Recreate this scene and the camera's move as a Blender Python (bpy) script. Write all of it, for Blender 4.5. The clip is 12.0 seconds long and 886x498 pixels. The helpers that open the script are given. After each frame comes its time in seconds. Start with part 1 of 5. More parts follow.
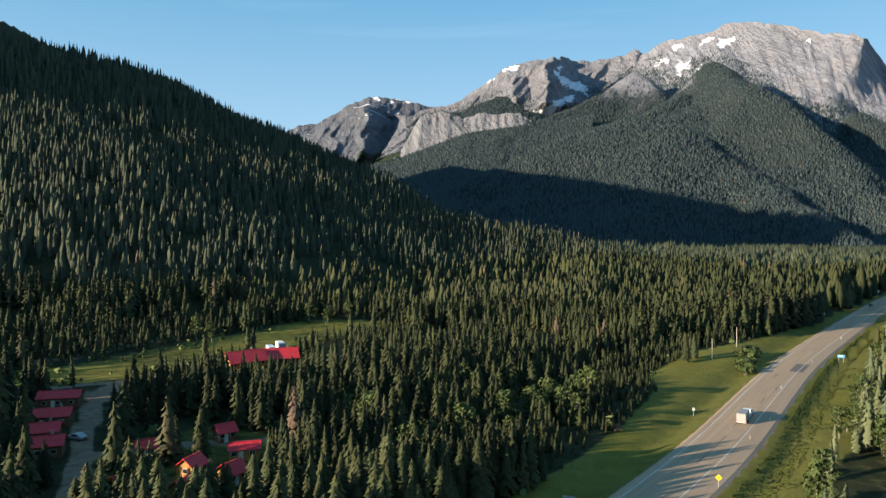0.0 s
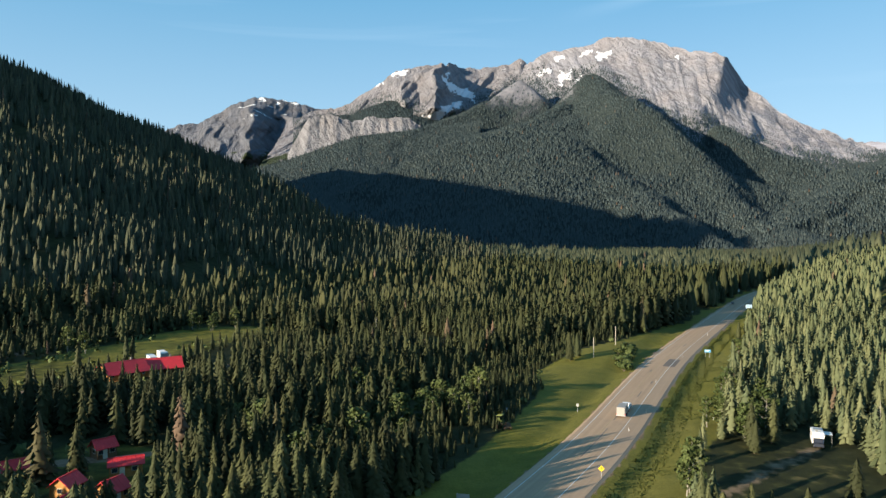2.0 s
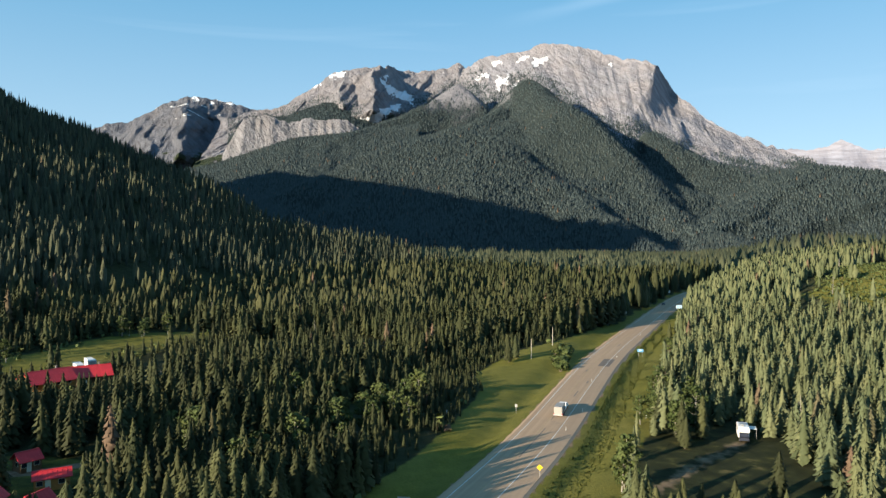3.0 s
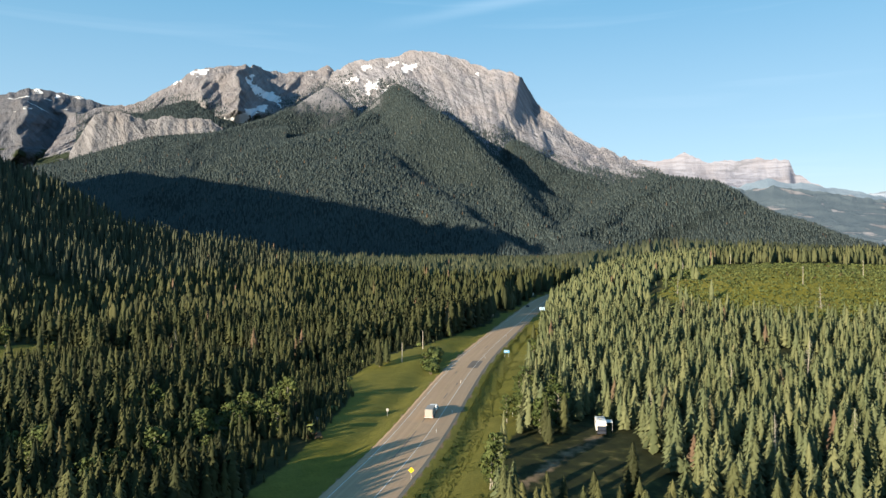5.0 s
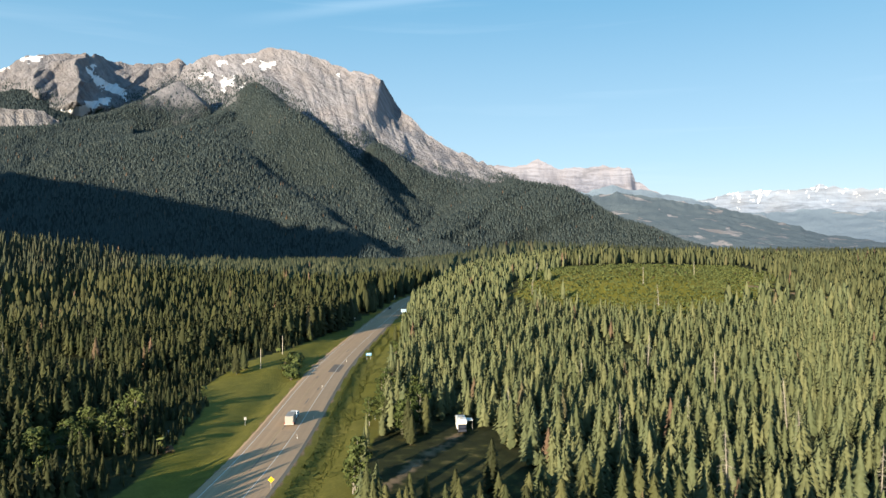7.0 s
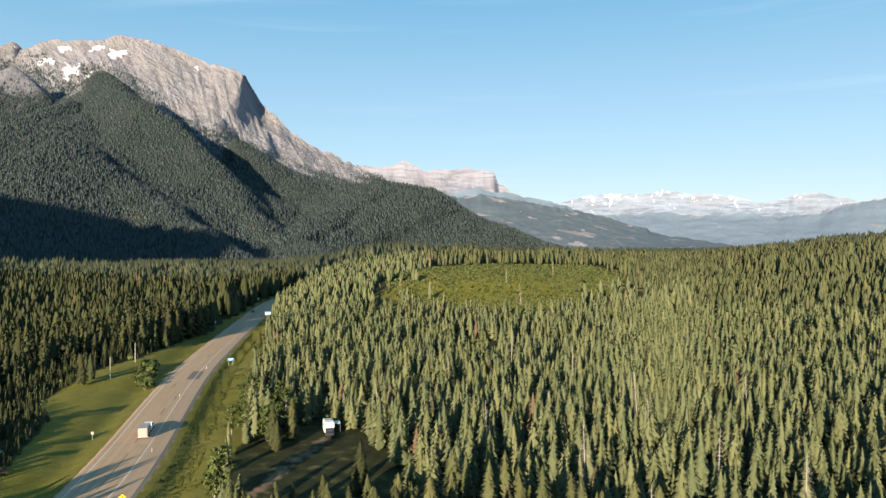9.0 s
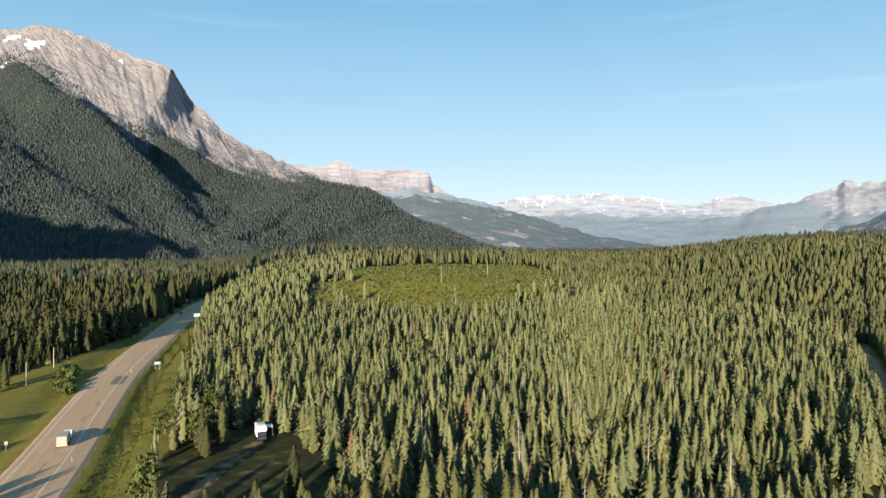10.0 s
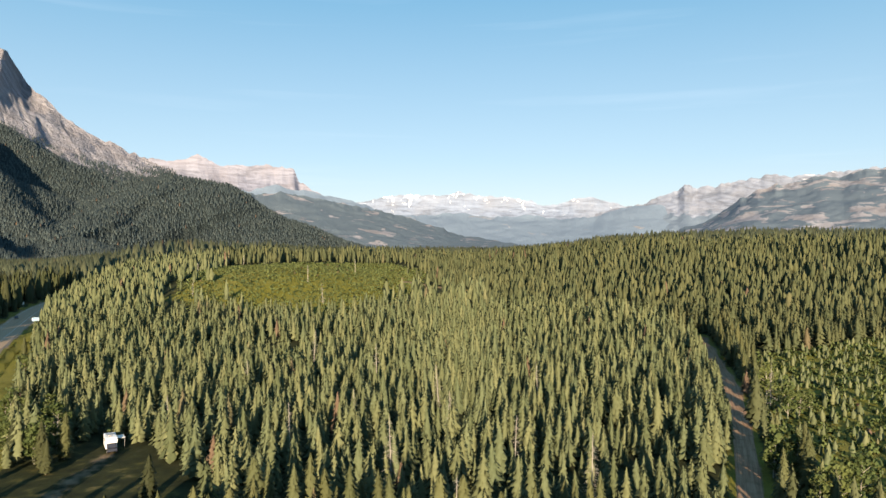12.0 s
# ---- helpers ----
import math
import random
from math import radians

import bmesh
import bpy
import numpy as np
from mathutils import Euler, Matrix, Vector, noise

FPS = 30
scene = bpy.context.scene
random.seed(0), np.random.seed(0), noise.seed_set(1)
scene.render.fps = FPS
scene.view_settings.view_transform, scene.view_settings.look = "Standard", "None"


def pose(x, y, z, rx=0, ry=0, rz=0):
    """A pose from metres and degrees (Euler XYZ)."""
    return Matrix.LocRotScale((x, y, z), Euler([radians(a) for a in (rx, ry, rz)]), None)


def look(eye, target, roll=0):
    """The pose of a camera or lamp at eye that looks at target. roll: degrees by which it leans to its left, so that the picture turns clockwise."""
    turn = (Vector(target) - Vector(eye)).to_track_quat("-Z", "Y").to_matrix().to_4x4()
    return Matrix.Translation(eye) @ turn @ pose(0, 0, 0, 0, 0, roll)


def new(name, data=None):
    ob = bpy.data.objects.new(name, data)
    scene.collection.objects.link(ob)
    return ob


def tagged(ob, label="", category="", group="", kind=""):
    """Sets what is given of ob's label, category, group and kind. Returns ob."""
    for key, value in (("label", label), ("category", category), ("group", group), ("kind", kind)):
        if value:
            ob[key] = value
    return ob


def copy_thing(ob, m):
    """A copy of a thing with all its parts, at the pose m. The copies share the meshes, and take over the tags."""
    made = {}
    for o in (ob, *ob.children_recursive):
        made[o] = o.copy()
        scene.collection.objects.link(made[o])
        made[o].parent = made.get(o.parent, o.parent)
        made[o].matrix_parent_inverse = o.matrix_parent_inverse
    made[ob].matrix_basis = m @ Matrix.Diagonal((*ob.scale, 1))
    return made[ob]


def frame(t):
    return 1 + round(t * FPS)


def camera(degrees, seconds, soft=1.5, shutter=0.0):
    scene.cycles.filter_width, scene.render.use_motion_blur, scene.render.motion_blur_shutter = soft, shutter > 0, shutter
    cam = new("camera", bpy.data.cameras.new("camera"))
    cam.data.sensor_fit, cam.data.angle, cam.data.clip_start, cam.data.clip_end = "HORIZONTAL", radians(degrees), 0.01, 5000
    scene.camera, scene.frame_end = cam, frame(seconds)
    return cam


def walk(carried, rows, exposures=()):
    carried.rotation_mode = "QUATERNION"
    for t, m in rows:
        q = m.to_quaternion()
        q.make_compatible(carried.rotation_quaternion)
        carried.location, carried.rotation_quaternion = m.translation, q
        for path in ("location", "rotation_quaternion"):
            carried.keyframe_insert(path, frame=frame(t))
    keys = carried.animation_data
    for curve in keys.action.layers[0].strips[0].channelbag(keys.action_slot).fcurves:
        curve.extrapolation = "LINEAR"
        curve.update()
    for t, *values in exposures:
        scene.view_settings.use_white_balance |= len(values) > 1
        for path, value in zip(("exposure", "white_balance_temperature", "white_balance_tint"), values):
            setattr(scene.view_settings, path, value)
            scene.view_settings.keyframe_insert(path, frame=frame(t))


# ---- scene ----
cam = camera(64.37, 12.0, soft=1.45)
PATH = [
    (0.0, pose(0.00, 0.00, 45.00, 88.70, 0.00, -0.00)),
    (0.5, pose(-0.25, -0.32, 45.01, 88.77, 0.01, -2.18)),
    (1.0, pose(-0.49, -0.61, 45.03, 88.84, 0.02, -4.39)),
    (1.5, pose(-0.71, -0.87, 45.05, 88.93, 0.03, -6.66)),
    (2.0, pose(-0.92, -1.10, 45.08, 89.01, 0.04, -8.99)),
    (2.5, pose(-1.10, -1.30, 45.10, 89.11, 0.06, -11.44)),
    (3.0, pose(-1.27, -1.47, 45.12, 89.24, 0.07, -13.97)),
    (5.0, pose(-1.72, -1.83, 45.19, 89.60, 0.04, -24.53)),
    (5.5, pose(-1.78, -1.83, 45.20, 89.67, 0.06, -27.31)),
    (6.0, pose(-1.82, -1.81, 45.21, 89.73, 0.03, -30.08)),
    (6.5, pose(-1.83, -1.75, 45.20, 89.78, 0.12, -32.91)),
    (7.0, pose(-1.81, -1.66, 45.19, 89.79, 0.10, -35.77)),
    (9.0, pose(-1.49, -0.95, 45.06, 89.83, 0.18, -46.56)),
    (9.5, pose(-1.34, -0.69, 45.00, 89.85, 0.14, -49.19)),
    (10.0, pose(-1.16, -0.39, 44.93, 89.84, 0.12, -51.86)),
    (10.5, pose(-0.95, -0.05, 44.85, 89.78, 0.12, -54.53)),
    (11.0, pose(-0.71, 0.31, 44.75, 89.79, 0.10, -57.23)),
    (11.5, pose(-0.43, 0.72, 44.63, 89.77, 0.03, -59.90)),
    (12.0, pose(-0.13, 1.16, 44.50, 89.73, 0.04, -62.66)),
]
EXPOSURE = [(0.0, 1.22, 6200, 10), (5.0, 1.3, 6450, 10), (9.0, 1.32, 6720, 12), (12.0, 1.34, 7000, 15)]
walk(cam, PATH, EXPOSURE)

# ---- sun and sky: a low sun behind the hill on one side ----
SUN_BEARING, SUN_HEIGHT = 244.0, 12.0   # degrees clockwise from +y, degrees above the horizon
sb, sh = radians(SUN_BEARING), radians(SUN_HEIGHT)
sun_way = Vector((math.sin(sb) * math.cos(sh), math.cos(sb) * math.cos(sh), math.sin(sh)))
world = bpy.data.worlds.new("sky")
scene.world = world
world.use_nodes = True
wt = world.node_tree
sky = wt.nodes.new("ShaderNodeTexSky")
sky.sky_type, sky.sun_disc = "NISHITA", False
sky.sun_elevation, sky.sun_rotation = sh, sb
sky.air_density, sky.dust_density, sky.ozone_density = 1.0, 0.3, 2.0
sky.altitude = 1100
back = wt.nodes["Background"]
back.inputs["Strength"].default_value = 0.08
# thin high cirrus, drawn out along one direction
wc = wt.nodes.new("ShaderNodeTexCoord")
wm = wt.nodes.new("ShaderNodeMapping")
wm.inputs["Scale"].default_value, wm.inputs["Rotation"].default_value = (1.6, 1.6, 26.0), (0.0, 0.16, 0.5)
wn = wt.nodes.new("ShaderNodeTexNoise")
wn.inputs["Scale"].default_value, wn.inputs["Detail"].default_value, wn.inputs["Distortion"].default_value = 1.3, 5.0, 0.4
wr = wt.nodes.new("ShaderNodeValToRGB")
wr.color_ramp.elements[0].position, wr.color_ramp.elements[1].position = 0.58, 0.85
wr.color_ramp.elements[1].color = (0.055, 0.055, 0.055, 1)
wx = wt.nodes.new("ShaderNodeMix")
wx.data_type = "RGBA"
wx.inputs[7].default_value = (9.0, 9.6, 10.0, 1)
wt.links.new(wc.outputs["Generated"], wm.inputs["Vector"])
wt.links.new(wm.outputs[0], wn.inputs["Vector"])
wt.links.new(wn.outputs["Fac"], wr.inputs["Fac"])

# one long wisp of cirrus, laid along a great circle
def sky_way(az, up):
    return Vector((math.sin(radians(az)) * math.cos(radians(up)), math.cos(radians(az)) * math.cos(radians(up)), math.sin(radians(up))))


def dotted(v):
    n = wt.nodes.new("ShaderNodeVectorMath")
    n.operation, n.inputs[1].default_value = "DOT_PRODUCT", v
    wt.links.new(wc.outputs["Generated"], n.inputs[0])
    return n.outputs["Value"]


def sky_math(how, a, b):
    n = wt.nodes.new("ShaderNodeMath")
    n.operation = how
    for socket, v in zip(n.inputs, (a, b)):
        if isinstance(v, float):
            socket.default_value = v
        else:
            wt.links.new(v, socket)
    return n.outputs[0]


def sky_ramp(a, lo, hi):
    n = wt.nodes.new("ShaderNodeMapRange")
    n.interpolation_type = "SMOOTHSTEP"
    n.inputs["From Min"].default_value, n.inputs["From Max"].default_value = lo, hi
    wt.links.new(a, n.inputs["Value"])
    return n.outputs["Result"]


wisp_a, wisp_b = sky_way(11.4, 15.3), sky_way(36.5, 19.6)
off = sky_math("ADD", dotted(wisp_a.cross(wisp_b).normalized()), sky_math("MULTIPLY", sky_math("SUBTRACT", wn.outputs["Fac"], 0.5), 0.03))
across = sky_ramp(sky_math("ABSOLUTE", off, 0.0), 0.013, 0.0)
along_wisp = sky_math("MULTIPLY", sky_ramp(dotted(sky_way(41.0, 20.2)), 0.92, 0.998), sky_ramp(dotted(wisp_a), 0.9, 0.925))
wisp = sky_math("MULTIPLY", sky_math("MULTIPLY", across, along_wisp), sky_math("MULTIPLY", wn.outputs["Fac"], 0.15))
# the air's own veil, paler towards the horizon
ws = wt.nodes.new("ShaderNodeSeparateXYZ")
wv = wt.nodes.new("ShaderNodeValToRGB")
for n, (p, c) in enumerate(((0.0, (3.75, 4.35, 4.65)), (0.12, (2.42, 3.76, 4.75)), (0.34, (0.9, 2.56, 3.98)), (1.0, (0.5, 1.4, 2.6)))):
    e = wv.color_ramp.elements[n] if n < 2 else wv.color_ramp.elements.new(p)
    e.position, e.color = p, (*c, 1)
wq = wt.nodes.new("ShaderNodeMix")
wq.data_type = "RGBA"
wq.inputs[0].default_value = 0.8
wt.links.new(wc.outputs["Generated"], ws.inputs[0])
wt.links.new(ws.outputs["Z"], wv.inputs["Fac"])
wt.links.new(sky.outputs[0], wq.inputs[6])
wt.links.new(wv.outputs["Color"], wq.inputs[7])
wt.links.new(sky_math("ADD", wr.outputs["Color"], wisp), wx.inputs[0])
wt.links.new(wq.outputs[2], wx.inputs[6])
wt.links.new(wx.outputs[2], back.inputs["Color"])
lamp = bpy.data.lights.new("sun", "SUN")
lamp.energy, lamp.angle, lamp.color = 5.0, radians(0.55), (1.0, 0.84, 0.61)
new("sun", lamp).matrix_world = look(sun_way * 1000, (0, 0, 0))


# ---- materials ----
class Mat:
    """A node material with a few short ways to wire it."""

    def __init__(self, name, rough=0.9, spec=0.2):
        self.m = bpy.data.materials.new(name)
        self.m.use_nodes = True
        self.t = self.m.node_tree
        self.b = self.t.nodes["Principled BSDF"]
        self.b.inputs["Roughness"].default_value = rough
        self.b.inputs["Specular IOR Level"].default_value = spec

    def node(self, kind, **kw):
        n = self.t.nodes.new(kind)
        for k, v in kw.items():
            n.inputs[k].default_value = v
        return n

    def link(self, a, b):
        self.t.links.new(a, b)

    def coords(self, scale=(1, 1, 1), turn=(0, 0, 0), kind="Object"):
        c = self.node("ShaderNodeTexCoord")
        m = self.node("ShaderNodeMapping", Scale=scale, Rotation=turn)
        self.link(c.outputs[kind], m.inputs["Vector"])
        return m.outputs[0]

    def beds(self, thick, long, dip, turn=0.0):
        """Coordinates drawn out along layers of rock that dip towards +x by an angle."""
        c = self.node("ShaderNodeTexCoord")
        m = self.node("ShaderNodeMapping", Scale=(long, long, thick), Rotation=(turn, dip, 0))
        m.vector_type = "TEXTURE"
        self.link(c.outputs["Object"], m.inputs["Vector"])
        return m.outputs[0]

    def noise(self, scale, detail=4, rough=0.55, vec=None, distort=0.0):
        n = self.node("ShaderNodeTexNoise", Scale=scale, Detail=detail, Roughness=rough, Distortion=distort)
        self.link(vec or self.coords(), n.inputs["Vector"])
        return n.outputs["Fac"]

    def ramp(self, fac, *stops):
        r = self.node("ShaderNodeValToRGB")
        e = r.color_ramp.elements
        while len(e) < len(stops):
            e.new(0.5)
        for i, (p, c) in enumerate(stops):
            e[i].position = p
            e[i].color = (*c, 1) if isinstance(c, tuple) else (c, c, c, 1)
        self.link(fac, r.inputs["Fac"])
        return r.outputs["Color"]

    def mix(self, fac, a, b, how="MIX"):
        n = self.t.nodes.new("ShaderNodeMix")
        n.data_type, n.blend_type = "RGBA", how
        for s, v in ((n.inputs[0], fac), (n.inputs[6], a), (n.inputs[7], b)):
            if isinstance(v, tuple):
                s.default_value = (*v, 1)
            elif isinstance(v, (int, float)):
                s.default_value = v
            else:
                self.link(v, s)
        return n.outputs[2]

    def math(self, how, a, b=0.0):
        n = self.t.nodes.new("ShaderNodeMath")
        n.operation = how
        for s, v in zip(n.inputs, (a, b)):
            if isinstance(v, (int, float)):
                s.default_value = v
            else:
                self.link(v, s)
        return n.outputs[0]

    def attr(self, name):
        n = self.node("ShaderNodeAttribute")
        n.attribute_name = name
        return n.outputs["Fac"]

    def chance(self):
        return self.node("ShaderNodeObjectInfo").outputs["Random"]

    def colour(self, c):
        if isinstance(c, tuple):
            self.b.inputs["Base Color"].default_value = (*c, 1)
        else:
            self.link(c, self.b.inputs["Base Color"])
        return self

    def bump(self, fac, strength=0.5, distance=0.1):
        n = self.node("ShaderNodeBump", Strength=strength, Distance=distance)
        self.link(fac, n.inputs["Height"])
        self.link(n.outputs[0], self.b.inputs["Normal"])
        return self


def plain(name, colour, rough=0.7, var=0.15, scale=2.0, metal=0.0):
    """Paint, wood or metal with uneven tone at two scales."""
    m = Mat(name, rough, 0.3)
    n = m.math("ADD", m.math("MULTIPLY", m.noise(scale), 0.6), m.math("MULTIPLY", m.noise(scale * 9), 0.4))
    lo, hi = tuple(c * (1 - var) for c in colour), tuple(min(1, c * (1 + var)) for c in colour)
    m.colour(m.ramp(n, (0.3, lo), (0.7, hi)))
    m.b.inputs["Metallic"].default_value = metal
    m.bump(m.noise(scale * 12), 0.2, 0.01)
    return m.m


def ground_material():
    m = Mat("ground", 0.95, 0.1)
    big, mid, fine = m.noise(0.02), m.noise(0.25), m.noise(2.2, 6)
    floor = m.ramp(mid, (0.3, (0.018, 0.0213, 0.00984)), (0.55, (0.0328, 0.0369, 0.0148)), (0.75, (0.0492, 0.0451, 0.0246)))
    lawn = m.mix(m.ramp(big, (0.35, 0.0), (0.65, 1.0)), m.ramp(mid, (0.3, (0.127, 0.121, 0.0189)), (0.7, (0.193, 0.171, 0.0279))),
                 m.ramp(mid, (0.3, (0.143, 0.135, 0.0312)), (0.7, (0.201, 0.176, 0.0451))))
    lawn = m.mix(m.ramp(fine, (0.4, 0.0), (0.75, 0.6)), lawn, (0.0656, 0.0779, 0.0148))
    dirt = m.ramp(m.noise(0.6, 6), (0.3, (0.164, 0.111, 0.0697)), (0.7, (0.312, 0.221, 0.148)))
    edge = lambda name: m.ramp(m.math("ADD", m.attr(name), m.math("MULTIPLY", m.math("SUBTRACT", mid, 0.5), 0.5)), (0.38, 0.0), (0.6, 1.0))
    c = m.mix(edge("grass"), floor, lawn)
    c = m.mix(edge("dirt"), c, dirt)
    m.colour(c).bump(m.math("ADD", fine, m.noise(9.0)), 0.5, 0.25)
    return m.m


def needle_material(name, dark, light, tint=None):
    """Conifer foliage; the tone goes from tree to tree."""
    m = Mat(name, 0.75, 0.15)
    each = m.attr("tint") if tint else m.chance()
    c = m.mix(each, dark, light)
    turn = m.math("FRACT", m.math("MULTIPLY", each, 7.3))
    c = m.mix(m.ramp(turn, (0.45, 0.0), (0.8, 0.55)), c, (light[0] * 0.66, light[1] * 0.78, light[2] * 0.86))
    # Random dark blots paint the shaded gaps between boughs into the colour.
    c = m.mix(m.ramp(m.noise(1.1, 3), (0.48, 0.0), (0.7, 0.4)), c, tuple(v * 0.5 for v in dark))
    rare = m.ramp(each, (0.991, 0.0), (0.995, 1.0))
    c = m.mix(rare, c, (0.11, 0.075, 0.05))
    m.colour(c)
    return m.m


# The default greens hold distance haze, painted in as blue.
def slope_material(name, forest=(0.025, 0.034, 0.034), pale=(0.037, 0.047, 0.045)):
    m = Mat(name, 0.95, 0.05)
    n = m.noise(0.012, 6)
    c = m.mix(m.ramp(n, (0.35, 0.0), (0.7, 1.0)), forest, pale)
    scree = m.ramp(m.noise(0.03, 6), (0.3, (0.14, 0.142, 0.16)), (0.7, (0.235, 0.23, 0.25)))
    c = m.mix(m.attr("bare"), c, scree)
    m.colour(c).bump(m.noise(0.16, 3), 1.0, 6.0)
    return m.m


def rock_material(name, grey=(0.40, 0.375, 0.35), snow=0.0, green=None, tilt=0.5, snow_from=0.0, snow_grain=(0.007, 0.007, 0.016), spread=0.9, wooded=(0.035, 0.046, 0.024), scars=0.0, relief=1.0, dip=0.85):
    """Bedded limestone: tilted bands, streaks down the face, snow held on ledges, scrub where the face lies low."""
    m = Mat(name, 0.9, 0.15)
    bands = m.noise(1.0, 5, 0.62, m.beds(34, 240, dip, tilt * 0.3), 1.6)
    streak = m.noise(1.0, 6, 0.65, m.beds(16, 110, dip + 0.25, tilt * 0.3), 1.8)
    blot, crack = m.noise(0.006, 5), m.noise(0.06, 7, 0.65)
    lo, hi = tuple(c * 0.68 for c in grey), tuple(min(1, c * 1.2) for c in grey)
    c = m.ramp(bands, (0.36, lo), (0.5, grey), (0.62, hi))
    c = m.mix(m.ramp(streak, (0.54, 0.0), (0.64, 0.45 * relief)), c, tuple(v * 0.55 for v in grey))
    c = m.mix(m.ramp(crack, (0.57, 0.0), (0.68, 0.4 * relief)), c, tuple(v * 0.55 for v in grey))
    c = m.mix(m.ramp(blot, (0.45, 0.0), (0.7, 0.6)), c, (grey[0] * 1.05, grey[1] * 0.96, grey[2] * 0.88))
    if green is not None:
        low = m.math("ADD", m.attr("low"), m.math("MULTIPLY", m.math("SUBTRACT", m.noise(0.007, 7, 0.6), 0.5), spread))
        c = m.mix(m.ramp(low, (green, 0.0), (green + 0.05, 1.0)), c, wooded)
    if scars:
        bare = m.noise(1.0, 6, 0.6, m.coords((0.0065, 0.0065, 0.018), (0.1, 0.35, 0)), 0.9)
        c = m.mix(m.ramp(bare, (scars, 0.0), (scars + 0.025, 1.0)), wooded, c)
    if snow > 0:
        s = m.math("ADD", m.math("MULTIPLY", m.attr("high"), snow), m.math("SUBTRACT", m.noise(1.0, 6, 0.6, m.coords(snow_grain, (tilt, 0, 0.6)), 0.8), 0.5))
        c = m.mix(m.ramp(s, (0.36 + snow_from, 0.0), (0.39 + snow_from, 1.0)), c, (0.86, 0.88, 0.9))
    m.colour(c).bump(m.math("ADD", m.math("MULTIPLY", bands, 0.4), m.math("ADD", crack, streak)), relief, 14.0 * relief)
    return m.m


def asphalt_material():
    m = Mat("asphalt", 0.85, 0.25)
    along = m.coords((1, 1, 1), kind="UV")
    wear = m.noise(1.0, 5, 0.6, m.coords((1.1, 0.02, 1), kind="UV"))
    blot, grit = m.noise(0.35), m.noise(14.0, 3)
    c = m.ramp(wear, (0.3, (0.369, 0.25, 0.154)), (0.7, (0.476, 0.332, 0.213)))
    c = m.mix(m.ramp(blot, (0.5, 0.0), (0.75, 0.25)), c, (0.164, 0.148, 0.135))
    c = m.mix(m.math("MULTIPLY", grit, 0.16), c, (0.0984, 0.0902, 0.082))
    across = m.node("ShaderNodeSeparateXYZ")
    m.link(along, across.inputs[0])
    c = m.mix(m.ramp(m.math("ADD", m.math("MULTIPLY", across.outputs["X"], 0.05), 0.5), (0.64, 0.0), (0.66, 0.4)), c, (0.312, 0.234, 0.164))
    m.colour(c).bump(grit, 0.3, 0.02)
    return m.m


GROUND = ground_material()
ASPHALT = asphalt_material()
# Dark spruce green, with the near stand's own shade put into it.
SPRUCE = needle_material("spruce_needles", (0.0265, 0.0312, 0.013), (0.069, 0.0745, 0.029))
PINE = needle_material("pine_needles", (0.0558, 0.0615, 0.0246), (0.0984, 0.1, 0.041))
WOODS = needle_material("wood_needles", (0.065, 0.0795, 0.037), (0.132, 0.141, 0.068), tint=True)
LEAF = needle_material("broad_leaves", (0.043, 0.061, 0.018), (0.083, 0.1, 0.031))
FIELD_SCRUB = needle_material("field_scrub_leaves", (0.0492, 0.0697, 0.0197), (0.0902, 0.111, 0.0344), tint=True)
SCRUB = needle_material("scrub_leaves", (0.082, 0.102, 0.0328), (0.135, 0.156, 0.0533), tint=True)
GRASS = needle_material("grass_blades", (0.123, 0.143, 0.0312), (0.197, 0.205, 0.0476), tint=True)
BARK = plain("bark", (0.17, 0.14, 0.115), 0.95, 0.35, 3.0)
PALE_BARK = plain("pale_bark", (0.26, 0.24, 0.205), 0.9, 0.3, 4.0)
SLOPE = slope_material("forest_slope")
LIME = rock_material("limestone", (0.238, 0.238, 0.269), snow=0.16, green=0.86, snow_from=0.0)
LIME_B = rock_material("limestone_high", (0.205, 0.201, 0.221), snow=0.2, green=0.66, tilt=0.9)
LIME_CLIFF = rock_material("pale_cliff", (0.209, 0.207, 0.223), tilt=0.2)
# The peak's bluish shade is put into this limestone's colour.
LIME_C = rock_material("shaded_blue_limestone", (0.123, 0.129, 0.152), snow=0.30, green=0.66, tilt=0.7)
# Six far ranges: aerial haze is put into their rock and wood colours.
LIME_D = rock_material("hazed_limestone_far", (0.209, 0.22, 0.275), snow=0.2, green=0.72, tilt=0.05, spread=0.5, wooded=(0.0902, 0.115, 0.131), relief=0.45, dip=0.03)
LIME_E = rock_material("hazed_limestone_range", (0.201, 0.246, 0.328), snow=0.25, green=0.8, tilt=0.0, snow_from=-0.07, snow_grain=(0.02, 0.02, 0.007), wooded=(0.135, 0.184, 0.246), relief=0.45, dip=0.03)
LIME_F = rock_material("hazed_limestone_side", (0.197, 0.226, 0.287), snow=0.22, green=0.40, tilt=0.4, wooded=(0.123, 0.164, 0.217), relief=0.45, dip=-0.3)
RIDGE_G = rock_material("hazed_wooded_ridge", (0.246, 0.242, 0.262), scars=0.585, green=None, tilt=0.1, wooded=(0.0984, 0.13, 0.156), relief=0.45, dip=-0.3)
RIDGE_H = rock_material("hazed_bare_ridge", (0.238, 0.238, 0.262), scars=0.525, green=None, tilt=0.3, wooded=(0.102, 0.135, 0.168), relief=0.45, dip=-0.3)
RIDGE_E = rock_material("haze_blue_woods", (0.213, 0.23, 0.262), scars=0.64, green=None, tilt=0.1, wooded=(0.135, 0.184, 0.246), relief=0.45, dip=-0.3)
